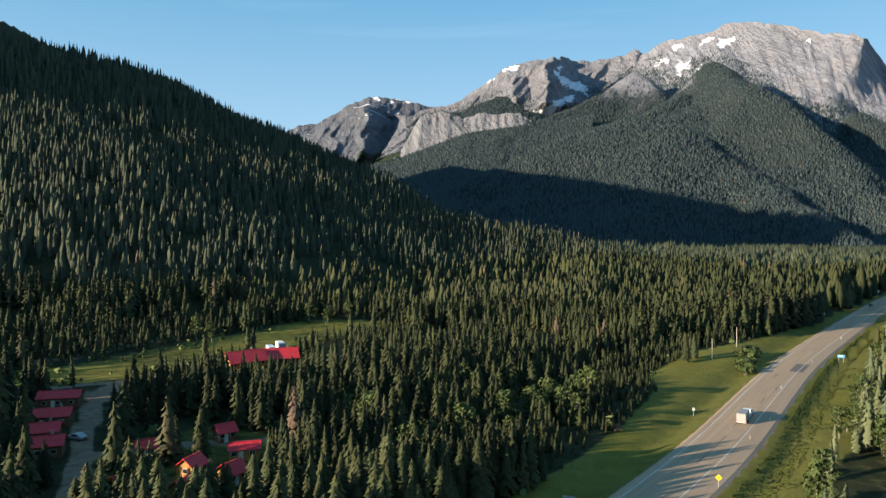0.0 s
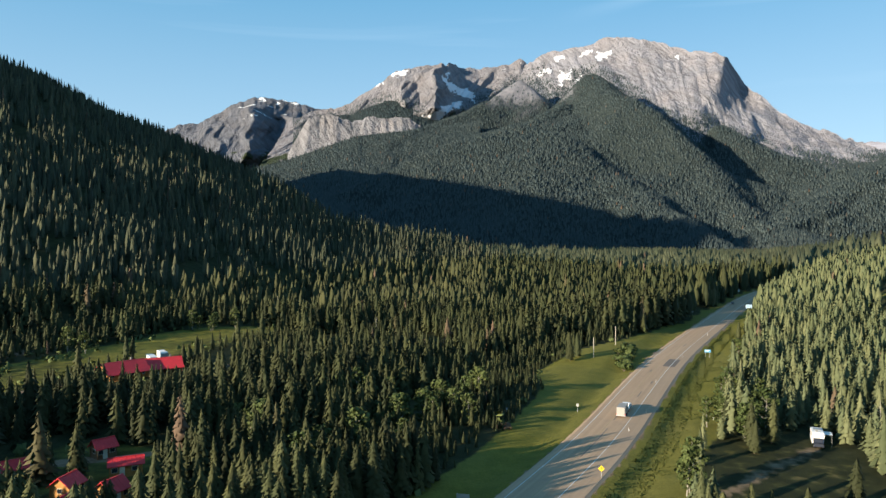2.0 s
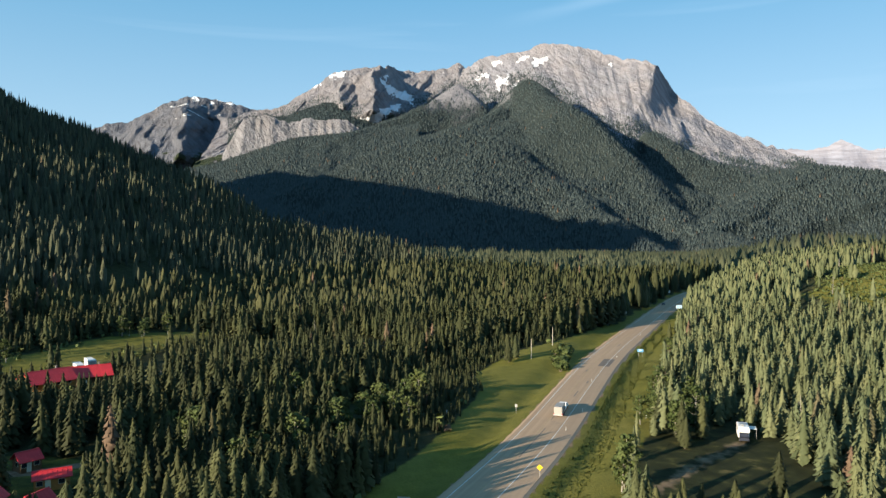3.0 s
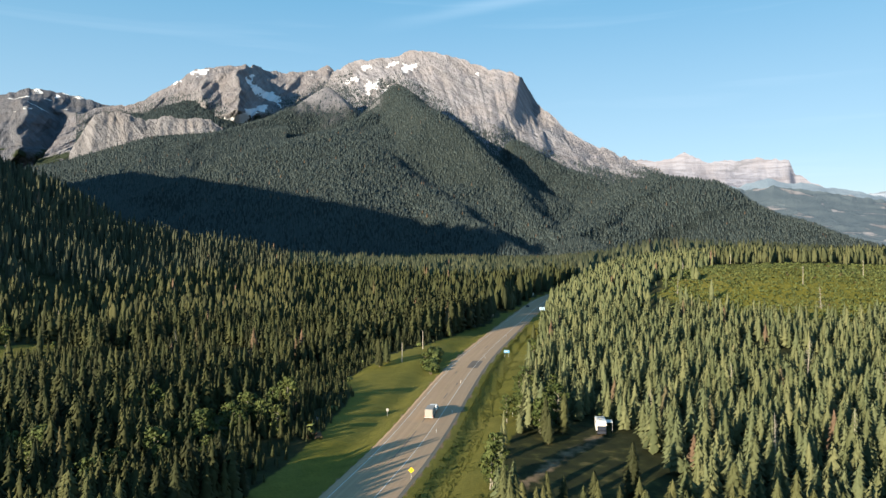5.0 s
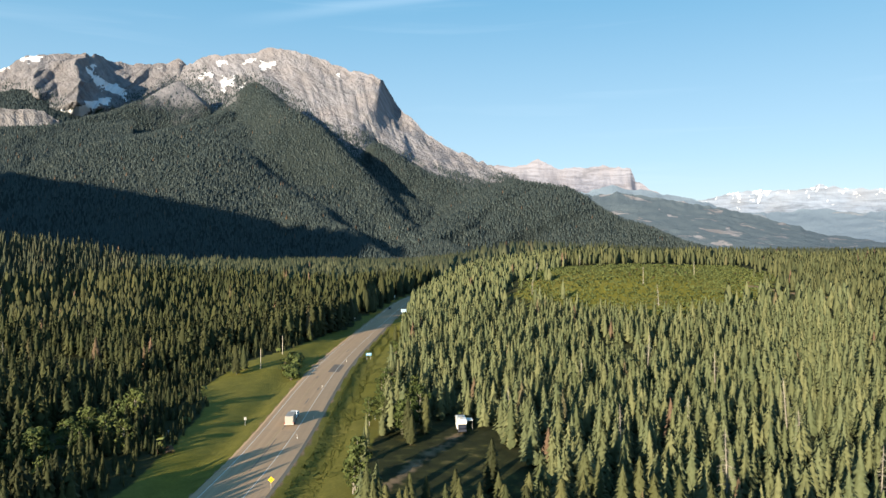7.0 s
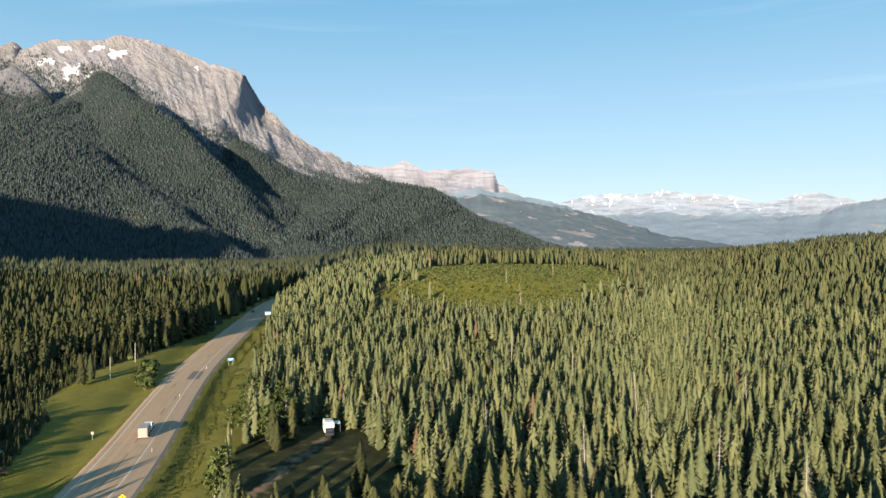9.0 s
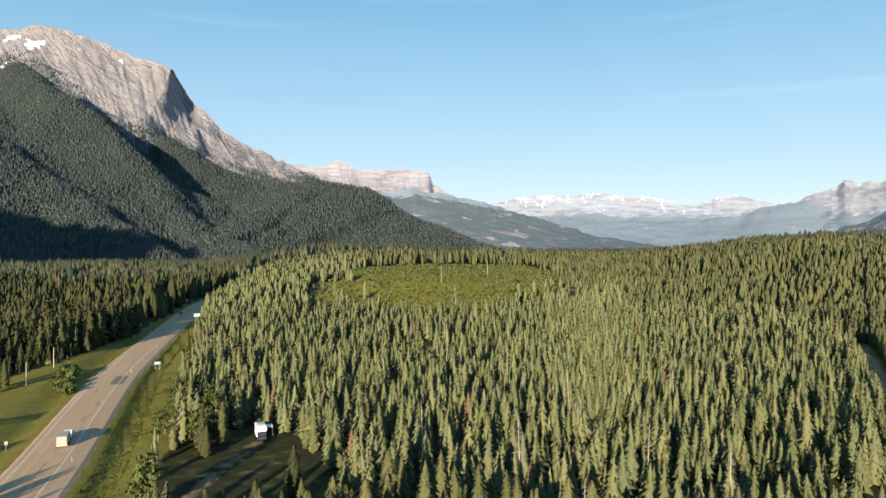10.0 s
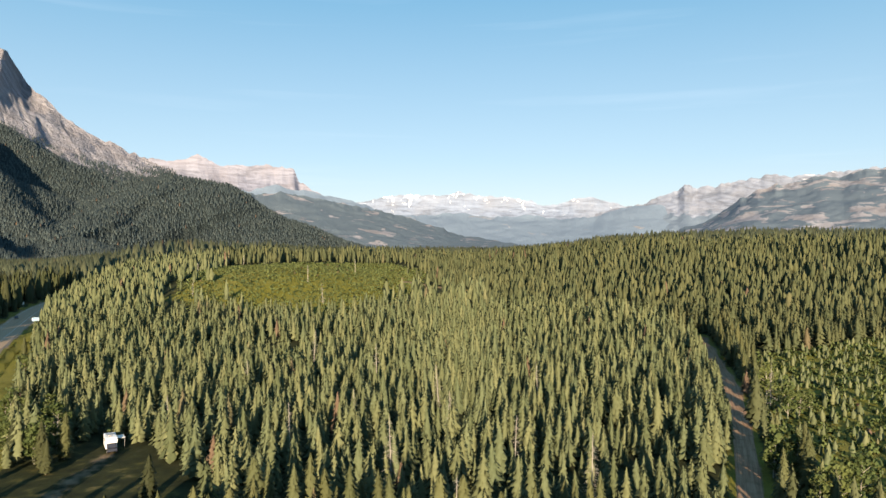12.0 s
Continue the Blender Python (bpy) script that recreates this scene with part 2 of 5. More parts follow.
# Needle green copied by stand; the darker copies hold the stand's shade.
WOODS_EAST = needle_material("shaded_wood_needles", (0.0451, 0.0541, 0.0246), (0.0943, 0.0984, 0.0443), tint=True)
WOODS_LEFT = needle_material("shaded_spruce_needles", (0.017, 0.0213, 0.0095), (0.057, 0.062, 0.0235), tint=True)
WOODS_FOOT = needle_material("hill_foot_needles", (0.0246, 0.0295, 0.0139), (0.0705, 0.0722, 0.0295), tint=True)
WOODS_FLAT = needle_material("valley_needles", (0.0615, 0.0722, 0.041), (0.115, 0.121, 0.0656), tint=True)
WOODS_HILL = needle_material("shaded_hillside_needles", (0.0295, 0.0361, 0.0246), (0.0722, 0.0763, 0.0426), tint=True)
# Conifer green blued by distance haze put into the colour.
WOODS_FAR = needle_material("hazed_far_needles", (0.037, 0.051, 0.052), (0.073, 0.091, 0.087), tint=True)

# ---- plan of the ground ----
def hash2(i, j, seed):
    h = (i.astype(np.int64) * 374761393 + j.astype(np.int64) * 668265263 + seed * 982451653) & 0x7FFFFFFF
    h = ((h ^ (h >> 13)) * 1274126177) & 0x7FFFFFFF
    return ((h ^ (h >> 16)) & 0xFFFFFF) / 0xFFFFFF


def value(x, y, size, seed=0):
    """Smooth noise, 0 to 1."""
    x, y = np.asarray(x, float) / size, np.asarray(y, float) / size
    i, j = np.floor(x), np.floor(y)
    u, v = x - i, y - j
    u, v = u * u * (3 - 2 * u), v * v * (3 - 2 * v)
    a, b, c, d = hash2(i, j, seed), hash2(i + 1, j, seed), hash2(i, j + 1, seed), hash2(i + 1, j + 1, seed)
    return (a * (1 - u) + b * u) * (1 - v) + (c * (1 - u) + d * u) * v


def fbm(x, y, size, octaves=4, seed=0):
    return sum(value(x, y, size / 2**k, seed + k) * 0.5 ** (k + 1) for k in range(octaves)) / (1 - 0.5**octaves)


def ramp01(v, a, b):
    t = np.clip((np.asarray(v, float) - a) / (b - a), 0, 1)
    return t * t * (3 - 2 * t)


def to_line(x, y, line):
    """Distance to a polyline, the way along it, and the side (+ on its left)."""
    best, along, side, run = np.full(np.shape(x), 1e9), np.zeros(np.shape(x)), np.ones(np.shape(x)), 0.0
    for (ax, ay), (bx, by) in zip(line, line[1:]):
        ex, ey = bx - ax, by - ay
        n = math.hypot(ex, ey)
        t = np.clip(((x - ax) * ex + (y - ay) * ey) / n**2, 0, 1)
        d = np.hypot(x - ax - t * ex, y - ay - t * ey)
        near = d < best
        best, along = np.where(near, d, best), np.where(near, run + t * n, along)
        side = np.where(near, np.sign(ex * (y - ay) - ey * (x - ax)), side)
        run += n
    return best, along, side


def inside(x, y, poly):
    """Signed distance to a polygon's edge: + within."""
    d, _, _ = to_line(x, y, poly + poly[:1])
    hit = np.zeros(np.shape(x), bool)
    for (ax, ay), (bx, by) in zip(poly, poly[1:] + poly[:1]):
        cross = (ay > y) != (by > y)
        hit ^= cross & (x < (bx - ax) * (y - ay) / ((by - ay) or 1e-9) + ax)
    return np.where(hit, d, -d)


ROAD = [(-330, -370), (-160, -150), (-60, -12), (-8, 60), (15, 90), (36.5, 118), (59, 148), (92.5, 199), (123, 244), (168, 303), (229, 382), (268, 432),
        (312, 487), (352, 530), (397, 571), (460, 615), (540, 655), (640, 690), (780, 720), (1000, 740)]
ROAD_HALF = 6.7
SIGHT = [(-38.8, 138.6), (-46, 128.2), (-43, 117.0), (-37.5, 125.0), (-67, 238), (-57, 246), (-63, 264), (-80, 140), (-86, 150)]
TRACK = [(440, 260), (432, 190), (412, 130), (382, 84), (340, 44), (278, 30), (237, 22), (192, 16), (166, 13), (136, 10), (105, 6), (70, 5), (10, -20), (-50, -60)]
DRIVE = [(-55, 96), (-63, 118), (-71, 137), (-82, 160), (-93, 188), (-97, 208), (-116, 203), (-150, 196)]
LANE = [(-97, 208), (-80, 225), (-50, 247), (-20, 262), (10, 290)]
YARD = [(-71, 140), (-58, 147), (-45, 148), (-33, 152), (-22, 158)]
CAMP_TRACK = [(52, 98), (66, 111), (74, 117), (85.5, 124.5), (95, 130), (101, 134)]
CLEARING = [(56, 86), (63, 110), (78, 138), (92, 146), (107, 148), (109, 136), (101, 116), (88, 92), (76, 80)]
MEADOW = [(-170, 208), (-124, 240), (-112, 275), (-98, 312), (-81, 348), (-62, 368), (-30, 366), (-8, 350), (-40, 306), (-66, 268), (-85, 232), (-105, 203)]
FIELD = [(300, 22), (360, -30), (400, -90), (250, -80), (120, -30), (137, 4), (166, 8.5), (192, 11.5), (237, 17)]
CABIN_YARD = [(-74, 132), (-70, 152), (-52, 166), (-32, 152), (-28, 128), (-45, 116), (-62, 118)]
LODGE_YARD = [(-100, 146), (-112, 200), (-86, 205), (-74, 160), (-70, 140)]
KNOLL = [(268, 292), (300, 335), (375, 418), (440, 440), (520, 420), (560, 350), (510, 275), (430, 238), (352, 214), (292, 232)]
LEFT_EDGE = ((-60, 18), (90, 19), (118, 20), (160, 23), (200, 27), (232, 39), (262, 35), (284, 24), (356, 14), (460, 12), (2000, 12))
RIGHT_EDGE = ((-60, 20), (111, 25), (135, 21), (162, 25), (190, 22), (223, 22), (268, 25), (301, 19), (355, 16), (430, 11), (2000, 11))


def bearing(x, y):
    return np.degrees(np.arctan2(x, y)), np.hypot(x, y)


# West of -32 the hill is unseen, its heights set to steer sunlight.
HILL_AZ = (-180, -135, -110, -95, -84, -72, -60, -50, -42, -37, -34, -32, -25, -21, -17, -12.8, -8.4, -3.9, 0.7, 5.3, 9.8, 16, 22, 34, 180)
HILL_Z = (0, 0, 4, 5, 6, 8, 20, 70, 170, 222, 250, 260, 247, 230, 194, 162, 123, 89, 59, 42, 32, 18, 9, 0, 0)
HILL_R = (700, 700, 700, 690, 690, 720, 800, 900, 940, 970, 980, 980, 980, 980, 970, 940, 880, 820, 800, 780, 780, 850, 900, 1000, 1000)
HILL_FOOT = (330, 330, 330, 330, 330, 330, 330, 330, 335, 340, 345, 345, 345, 350, 360, 375, 395, 420, 450, 500, 520, 540, 560, 560, 560)


# Line of an added ridge out of view that only casts shadow.
SHADE_RIDGE = [(-950, 1900), (-950, 530)]


def height(x, y):
    x, y = np.asarray(x, float), np.asarray(y, float)
    az, r = bearing(x, y)
    z = (fbm(x, y, 70, 3, 5) - 0.5) * 2.2 + (fbm(x, y, 260, 2, 9) - 0.5) * 6 * ramp01(r, 200, 500)
    # the wooded rise beyond the road and the bank on its far side
    z = z + 31 * ramp01(az, 30, 44) * ramp01(r, 260, 720) * (1 - ramp01(az, 120, 150))
    z = z + 12 * ramp01(az, 8, 24) * (1 - ramp01(az, 30, 44)) * ramp01(r, 680, 950)
    z = z + 22 * ramp01(az, 64, 82) * ramp01(r, 480, 950) * (1 - ramp01(az, 120, 150))
    z = z + 11 * np.exp(-(((x - 385) / 85) ** 2 + ((y - 335) / 75) ** 2))
    z = z * (1 - 0.85 * ramp01(r, 1000, 1700) * ramp01(az, 20, 45))
    # the hill
    zc, rc, rf = np.interp(az, HILL_AZ, HILL_Z), np.interp(az, HILL_AZ, HILL_R), np.interp(az, HILL_AZ, HILL_FOOT)
    s = np.clip((r - rf) / (rc - rf), 0, 1)
    up = zc * (0.62 * s + 0.38 * s**1.6) + (fbm(x, y, 120, 3, 3) - 0.5) * 22 * np.sin(np.pi * s) * (zc / 200)
    # the hidden back stays high so that it shades the slopes beyond
    keep = ramp01(zc, 60, 150)
    brow = np.clip(r - rc, 0, 380 * keep)
    down = (zc + brow * (zc - 40) / rc * 0.9) * np.clip(1 - (r - rc - 380 * keep) / (zc * 1.6 + 200), 0, 1) ** 1.3
    # an unseen higher ridge behind it, added to shade the mountain's lower slopes
    d, t, _ = to_line(x, y, SHADE_RIDGE)
    over = np.clip(500 - (0.9 + 3.1 * ramp01(530 - y, 0, 100)) * d + (fbm(x, y, 150, 3, 41) - 0.5) * 14, 0, None)
    z = z + np.maximum(np.where(r < rc, up, down), over)
    # a grassy bank on the near side of the road, with the woods' floor lower behind it
    d, _, side = to_line(x, y, ROAD)
    bank = np.where(side > 0, 1, 0) * ramp01(y, 125, 175) * (1 - ramp01(y, 262, 300))
    z = z + bank * (0.7 * ramp01(d, 9, 24) * (1 - ramp01(d, 34, 46))) - 3.0 * np.where(side > 0, 1, 0) * ramp01(d, 30, 50) * ramp01(x, -32, -12) * ramp01(y, 60, 110) * (1 - ramp01(y, 320, 420))
    # road bed with shallow ditches
    d, _, _ = to_line(x, y, ROAD)
    k = ramp01(d, 8.5, 18)
    z = z * k - 1.1 * np.exp(-(((d - 12.5) / 3.0) ** 2)) - 0.12 * (1 - k)
    d, _, _ = to_line(x, y, TRACK)
    return z - 0.25 * (1 - ramp01(d, 2.5, 5))


def covers(x, y):
    """How far the ground at a place is grass, and how far bare dirt or gravel; and how near open land is to trees (0: woods)."""
    az, r = bearing(x, y)
    d, _, side = to_line(x, y, ROAD)
    wob = (fbm(x, y, 22, 3, 21) - 0.5) * 9
    width = np.where(side > 0, np.interp(y, *zip(*LEFT_EDGE)), np.interp(y, *zip(*RIGHT_EDGE)))
    verge = ramp01(width - d + wob * 0.5, -2, 2)
    meadow, clear, field = inside(x, y, MEADOW), inside(x, y, CLEARING), inside(x, y, FIELD)
    knoll, cabins, lodge = inside(x, y, KNOLL), inside(x, y, CABIN_YARD), inside(x, y, LODGE_YARD)
    track, _, _ = to_line(x, y, TRACK)
    drive = np.minimum(to_line(x, y, DRIVE)[0], np.minimum(to_line(x, y, LANE)[0], to_line(x, y, YARD)[0]))
    open_land = np.maximum.reduce([verge, ramp01(meadow + wob, -2, 2), ramp01(clear + wob * 0.3, -2, 1), ramp01(field + wob, -3, 3), 0.95 * ramp01(knoll + wob * 7, -25, 15),
                                   0.62 * ramp01(cabins + wob * 0.5, -2, 2), 0.7 * ramp01(lodge, -2, 2), ramp01(4.2 + wob * 0.3 - track, -1.5, 1.5), ramp01(5 - drive, -1, 1)])
    grass = np.maximum.reduce([verge, (0.42 + 0.3 * fbm(x, y, 26, 3, 51)) * ramp01(meadow + wob, -3, 3), 0.36 * ramp01(clear, -3, 3), 0.62 * ramp01(field, -4, 4), 0.66 * ramp01(knoll + wob * 4, -14, 14),
                               0.48 * ramp01(cabins, -3, 3), 0.8 * ramp01(4.6 + wob * 0.5 - track, -2, 2)])
    dirt = np.maximum.reduce([ramp01(2.3 - track, -0.8, 0.8), ramp01(2.2 - drive, -1, 1), 0.34 * ramp01(lodge - 2, -2, 2), 0.33 * ramp01(clear - 2, -2, 6), 0.5 * ramp01(1.9 - to_line(x, y, CAMP_TRACK)[0], -0.8, 0.8), 0.8 * ramp01(7.6 - d, -0.6, 0.6),
                              0.56 * ramp01(8 - np.abs(meadow + 14 + wob), -4, 4) * (x < -95)])
    return grass, dirt, open_land


HOUSES = [(-38.8, 138.6), (-46, 128.2), (-43, 117.0), (-37.5, 125.0), (-46.5, 151.0), (-59, 139), (-54, 119.5), (-80, 139.8), (-85.5, 148.6), (-91.2, 162), (-98.8, 180.5), (-67, 236), (-57, 244), (-64, 261), (-62, 270)]


# ---- mesh helpers ----
def link_mesh(name, verts, faces, material, parent=None, label="", smooth=False, attrs=(), uv=None, normals=None):
    """One mesh object from arrays. faces: an array of triangles or quads."""
    me = bpy.data.meshes.new(name)
    verts, faces = np.asarray(verts, np.float32), np.asarray(faces, np.int32)
    n, k = faces.shape
    me.vertices.add(len(verts))
    me.vertices.foreach_set("co", verts.ravel())
    me.loops.add(n * k)
    me.loops.foreach_set("vertex_index", faces.ravel())
    me.polygons.add(n)
    me.polygons.foreach_set("loop_start", np.arange(0, n * k, k, dtype=np.int32))
    me.polygons.foreach_set("use_smooth", np.full(n, smooth))
    for key, values in attrs:
        a = me.attributes.new(key, "FLOAT", "POINT")
        a.data.foreach_set("value", np.asarray(values, np.float32).ravel())
    if uv is not None:
        layer = me.uv_layers.new(name="UVMap")
        layer.data.foreach_set("uv", np.asarray(uv, np.float32)[faces.ravel()].ravel())
    me.materials.append(material)
    me.update(calc_edges=True)
    me.validate()
    if normals is not None:
        me.normals_split_custom_set_from_vertices(np.asarray(normals, np.float32).tolist())
    ob = new(name, me)
    ob.parent = parent
    if label:
        ob["label"] = label
    return ob


def grid_faces(nu, nv):
    i = np.arange((nu - 1) * (nv - 1))
    a = (i // (nv - 1)) * nv + i % (nv - 1)
    return np.stack([a, a + nv, a + nv + 1, a + 1], 1)


def part(name, bm, material, parent=None, label=""):
    """Link a bmesh as one mesh object under a thing or a part."""
    me = bpy.data.meshes.new(name)
    bm.to_mesh(me)
    bm.free()
    me.materials.append(material)
    ob = new(name, me)
    ob.parent = parent
    if label:
        ob["label"] = label
    return ob


def box(bm, size, at=(0, 0, 0), turn=0.0, bevel=0.0):
    m = Matrix.Translation(at) @ Matrix.Rotation(turn, 4, "Z") @ Matrix.Diagonal((*size, 1))
    made = bmesh.ops.create_cube(bm, size=1, matrix=m)
    if bevel:
        edges = {e for v in made["verts"] for e in v.link_edges}
        bmesh.ops.bevel(bm, geom=list(edges), offset=bevel, segments=2, affect="EDGES")
    return bm


def rod(bm, a, b, r1, r2=None, sides=8):
    a, b = Vector(a), Vector(b)
    m = Matrix.Translation((a + b) / 2) @ (b - a).to_track_quat("Z", "Y").to_matrix().to_4x4()
    bmesh.ops.create_cone(bm, cap_ends=True, segments=sides, radius1=r1, radius2=r1 if r2 is None else r2, depth=(b - a).length, matrix=m)
    return bm


def empty(name, x, y, z=None, turn=0.0, **tags):
    ob = new(name)
    ob.empty_display_size = 0.5
    ob.matrix_basis = pose(x, y, float(height(x, y)) if z is None else z, 0, 0, turn)
    return tagged(ob, **tags)


# ---- ground: one sheet to the horizon ----
AZ = np.radians(np.r_[np.arange(-48, 108.01, 0.6), np.arange(111, 311.01, 3.0), 312.0])
RR = np.r_[0.001, np.arange(15, 96, 15), 100 * np.exp(np.arange(0, math.log(49.4), 0.0175)), 4940]
ga, gr = np.meshgrid(AZ, RR, indexing="ij")
gx, gy = gr * np.sin(ga), gr * np.cos(ga)
gz = height(gx, gy)
grass, dirt, _ = covers(gx, gy)
link_mesh("ground", np.stack([gx, gy, gz], -1).reshape(-1, 3), grid_faces(len(AZ), len(RR))[:, ::-1], GROUND, smooth=True,
          attrs=(("grass", grass), ("dirt", dirt)))
tagged(bpy.data.objects["ground"], "valley floor of grass, dirt and shaded forest litter", "ground", kind="structure")


# ---- highway ----
def smooth_line(line, step):
    p = np.array(line, float)
    for _ in range(3):
        q = np.repeat(p, 2, 0)
        q[1:-1:2], q[2:-1:2] = p[:-1] * 0.75 + p[1:] * 0.25, p[:-1] * 0.25 + p[1:] * 0.75
        p = q
    s = np.r_[0, np.cumsum(np.hypot(*np.diff(p, axis=0).T))]
    keep = np.r_[True, np.diff(s) > 1e-6]
    t = np.arange(0, s[-1], step)
    return np.stack([np.interp(t, s[keep], p[keep, k]) for k in (0, 1)], 1), t


def ribbon(name, line, offsets, z, material, parent=None, label="", span=None, lift=None):
    """A strip along a line, with cross section at the given offsets (left is -)."""
    p, t = line
    d = np.gradient(p, axis=0)
    d /= np.linalg.norm(d, axis=1)[:, None]
    side = np.stack([d[:, 1], -d[:, 0]], 1)
    if span:
        k = (t >= span[0]) & (t <= span[1])
        p, t, side = p[k], t[k], side[k]
    off = np.array(offsets, float)
    v = p[:, None] + side[:, None] * off[None, :, None]
    zz = np.broadcast_to(np.asarray(z, float), off.shape)
    v = np.concatenate([v, np.broadcast_to(zz[None, :, None], (*v.shape[:2], 1))], -1)
    if lift is not None:
        v[..., 2] += lift(v[..., 0], v[..., 1])
    uv = np.stack([np.broadcast_to(off[None], v.shape[:2]), np.broadcast_to(t[:, None], v.shape[:2])], -1)
    return link_mesh(name, v.reshape(-1, 3), grid_faces(len(p), len(off))[:, ::-1], material, parent, label, uv=uv.reshape(-1, 2))


ROAD_LINE = smooth_line(ROAD, 4.0)
h = ROAD_HALF
road = ribbon("road", ROAD_LINE, (-h - 1.6, -h, -h + 0.05, 0, h - 0.05, h, h + 1.6), (-0.5, 0.0, 0.03, 0.12, 0.03, 0.0, -0.5), ASPHALT)
tagged(road, "two-lane worn grey-pink asphalt highway curving through woods", "road", kind="structure")


def dirt_material():
    m = Mat("track_dirt", 0.95, 0.1)
    ruts = m.noise(1.0, 4, 0.6, m.coords((1.6, 0.06, 1), kind="UV"))
    c = m.ramp(ruts, (0.3, (0.221, 0.135, 0.083)), (0.55, (0.349, 0.221, 0.141)), (0.75, (0.422, 0.279, 0.18)))
    c = m.mix(m.ramp(m.noise(0.5, 6), (0.5, 0.0), (0.75, 0.6)), c, (0.138, 0.102, 0.0505))
    m.colour(c).bump(m.math("ADD", ruts, m.noise(6.0)), 0.5, 0.1)
    return m.m


track = ribbon("dirt_track", smooth_line(TRACK[2:-1], 3.0), (-2.6, -2.1, -0.7, 0.7, 2.1, 2.6), (-0.25, 0.1, 0.06, 0.06, 0.1, -0.25), dirt_material(), lift=height)
tagged(track, "rutted pinkish dirt track cut through conifers", "track", kind="structure")


# ---- mountains: sheets that fall from a crest to a foot ----
def at_bearing(az, up, r):
    """A place r metres out on a bearing, seen up degrees above the level of 45 m."""
    a = math.radians(az)
    return (r * math.sin(a), r * math.cos(a), 45 + r * math.tan(math.radians(up)))


def along(points, n):
    p = np.array(points, float)
    s = np.r_[0, np.cumsum(np.linalg.norm(np.diff(p[:, :2], axis=0), axis=1))]
    t = np.linspace(0, s[-1], n)
    return np.stack([np.interp(t, s, p[:, k]) for k in range(3)], 1), t


SHEETS = {}


def mountain(name, crest, foot, material, nu=260, nv=90, steep=0.8, gully=60.0, gap=140.0, rough=6.0, seed=1, back=500.0, parent=None, label="", shear=0.0, spurs=(), fine=0.0):
    """A flank between a crest and a foot line, cut by gullies that run down it, with a falling back."""
    c, s = along([at_bearing(a, up - (0.34 if name == "forest_slope" else 0.0), r) for a, up, r in crest], nu)
    f, _ = along([at_bearing(*p) for p in foot], nu)
    if "slope" not in name:
        jag = (fbm(s, s * 0, gap * 0.4, 4, seed + 29) - 0.5) * rough * 5 + (fbm(s, s * 0, 26, 2, seed + 31) - 0.5) * rough * 1.6
    else:
        jag = s * 0
    out = c[:, :2] / np.linalg.norm(c[:, :2], axis=1)[:, None]
    v = np.linspace(0, 1, nv)
    xy = c[:, None, :2] * (1 - v)[None, :, None] + f[:, None, :2] * v[None, :, None]
    g = v**steep
    z = c[:, None, 2] + (f[:, None, 2] - c[:, None, 2]) * g[None] + jag[:, None] * np.exp(-v * 9)[None]
    c[:, 2] += jag
    ss, vv = np.meshgrid(s, v, indexing="ij")
    run = np.linalg.norm(c[:, None, :2] - xy, axis=-1)
    ribs = 1 - np.abs(2 * fbm(ss + shear * run, run * 0.18, gap, 4, seed) - 1)
    env = np.clip(vv / 0.12, 0, 1) * np.clip((1 - vv) / 0.15, 0, 1)
    move = (ribs - 0.6) * gully * env + (fbm(xy[..., 0], xy[..., 1], gap * 0.5, 4, seed + 7) - 0.5) * rough * 3 * np.clip(vv / 0.05, 0, 1)
    if fine:
        move = move + (np.abs(2 * fbm(ss + shear * run, run * 0.12, 46, 3, seed + 11) - 1) - 0.3) * -fine * env
    az = np.degrees(np.arctan2(c[:, 0], c[:, 1]))[:, None]
    for top, reach, wide, sharp, v0, v1 in spurs:
        lean = az - top - (vv - v0) * wide * 0.25 + (fbm(ss, run, 160, 3, seed + 17) - 0.5) * 1.6
        shape = np.where(lean < 0, np.clip(1 + lean / wide, 0, 1), np.clip(1 - lean / sharp, 0, 1))
        move = move + reach * shape * ramp01(vv, v0, v0 + 0.12) * (1 - ramp01(vv, v1 - 0.15, v1))
    xy = xy - out[:, None] * move[..., None]
    ledge = (fbm(z * 1.0, ss * 0.12, 34, 3, seed + 3) - 0.5) * rough * 2
    z = z + (ledge + (fbm(ss, run, gap * 0.25, 4, seed + 4) - 0.5) * rough * 2) * np.clip(vv / 0.03, 0.25, 1)
    nb = 8
    w = np.r_[np.linspace(1, 1.0 / (nb - 1), nb - 1), 0.0]
    bxy = c[:, None, :2] + out[:, None] * (back * w)[None, :, None]
    bz = c[:, None, 2] - (c[:, None, 2] - np.minimum(f[:, None, 2], 40)) * (w**0.9)[None]
    bz[:, -1] -= rough * 1.5
    xyz = np.concatenate([np.concatenate([bxy, bz[..., None]], -1), np.concatenate([xy, z[..., None]], -1)], 1)
    low = np.concatenate([np.broadcast_to(w[None], bz.shape), vv], 1)
    top, bottom = z.max(), z.min()
    high = (xyz[..., 2] - bottom) / (top - bottom)
    faces = grid_faces(nu, nv + nb)
    faces = faces[faces[:, 0] % (nv + nb) != nb - 1]
    ob = link_mesh(name, xyz.reshape(-1, 3), faces, material, parent, label, smooth=True, attrs=(("low", low), ("high", high)))
    SHEETS[ob.name] = xyz[:, nb:]
    return ob


def massif(label):
    return tagged(new("mountain"), label, "mountain", kind="structure")


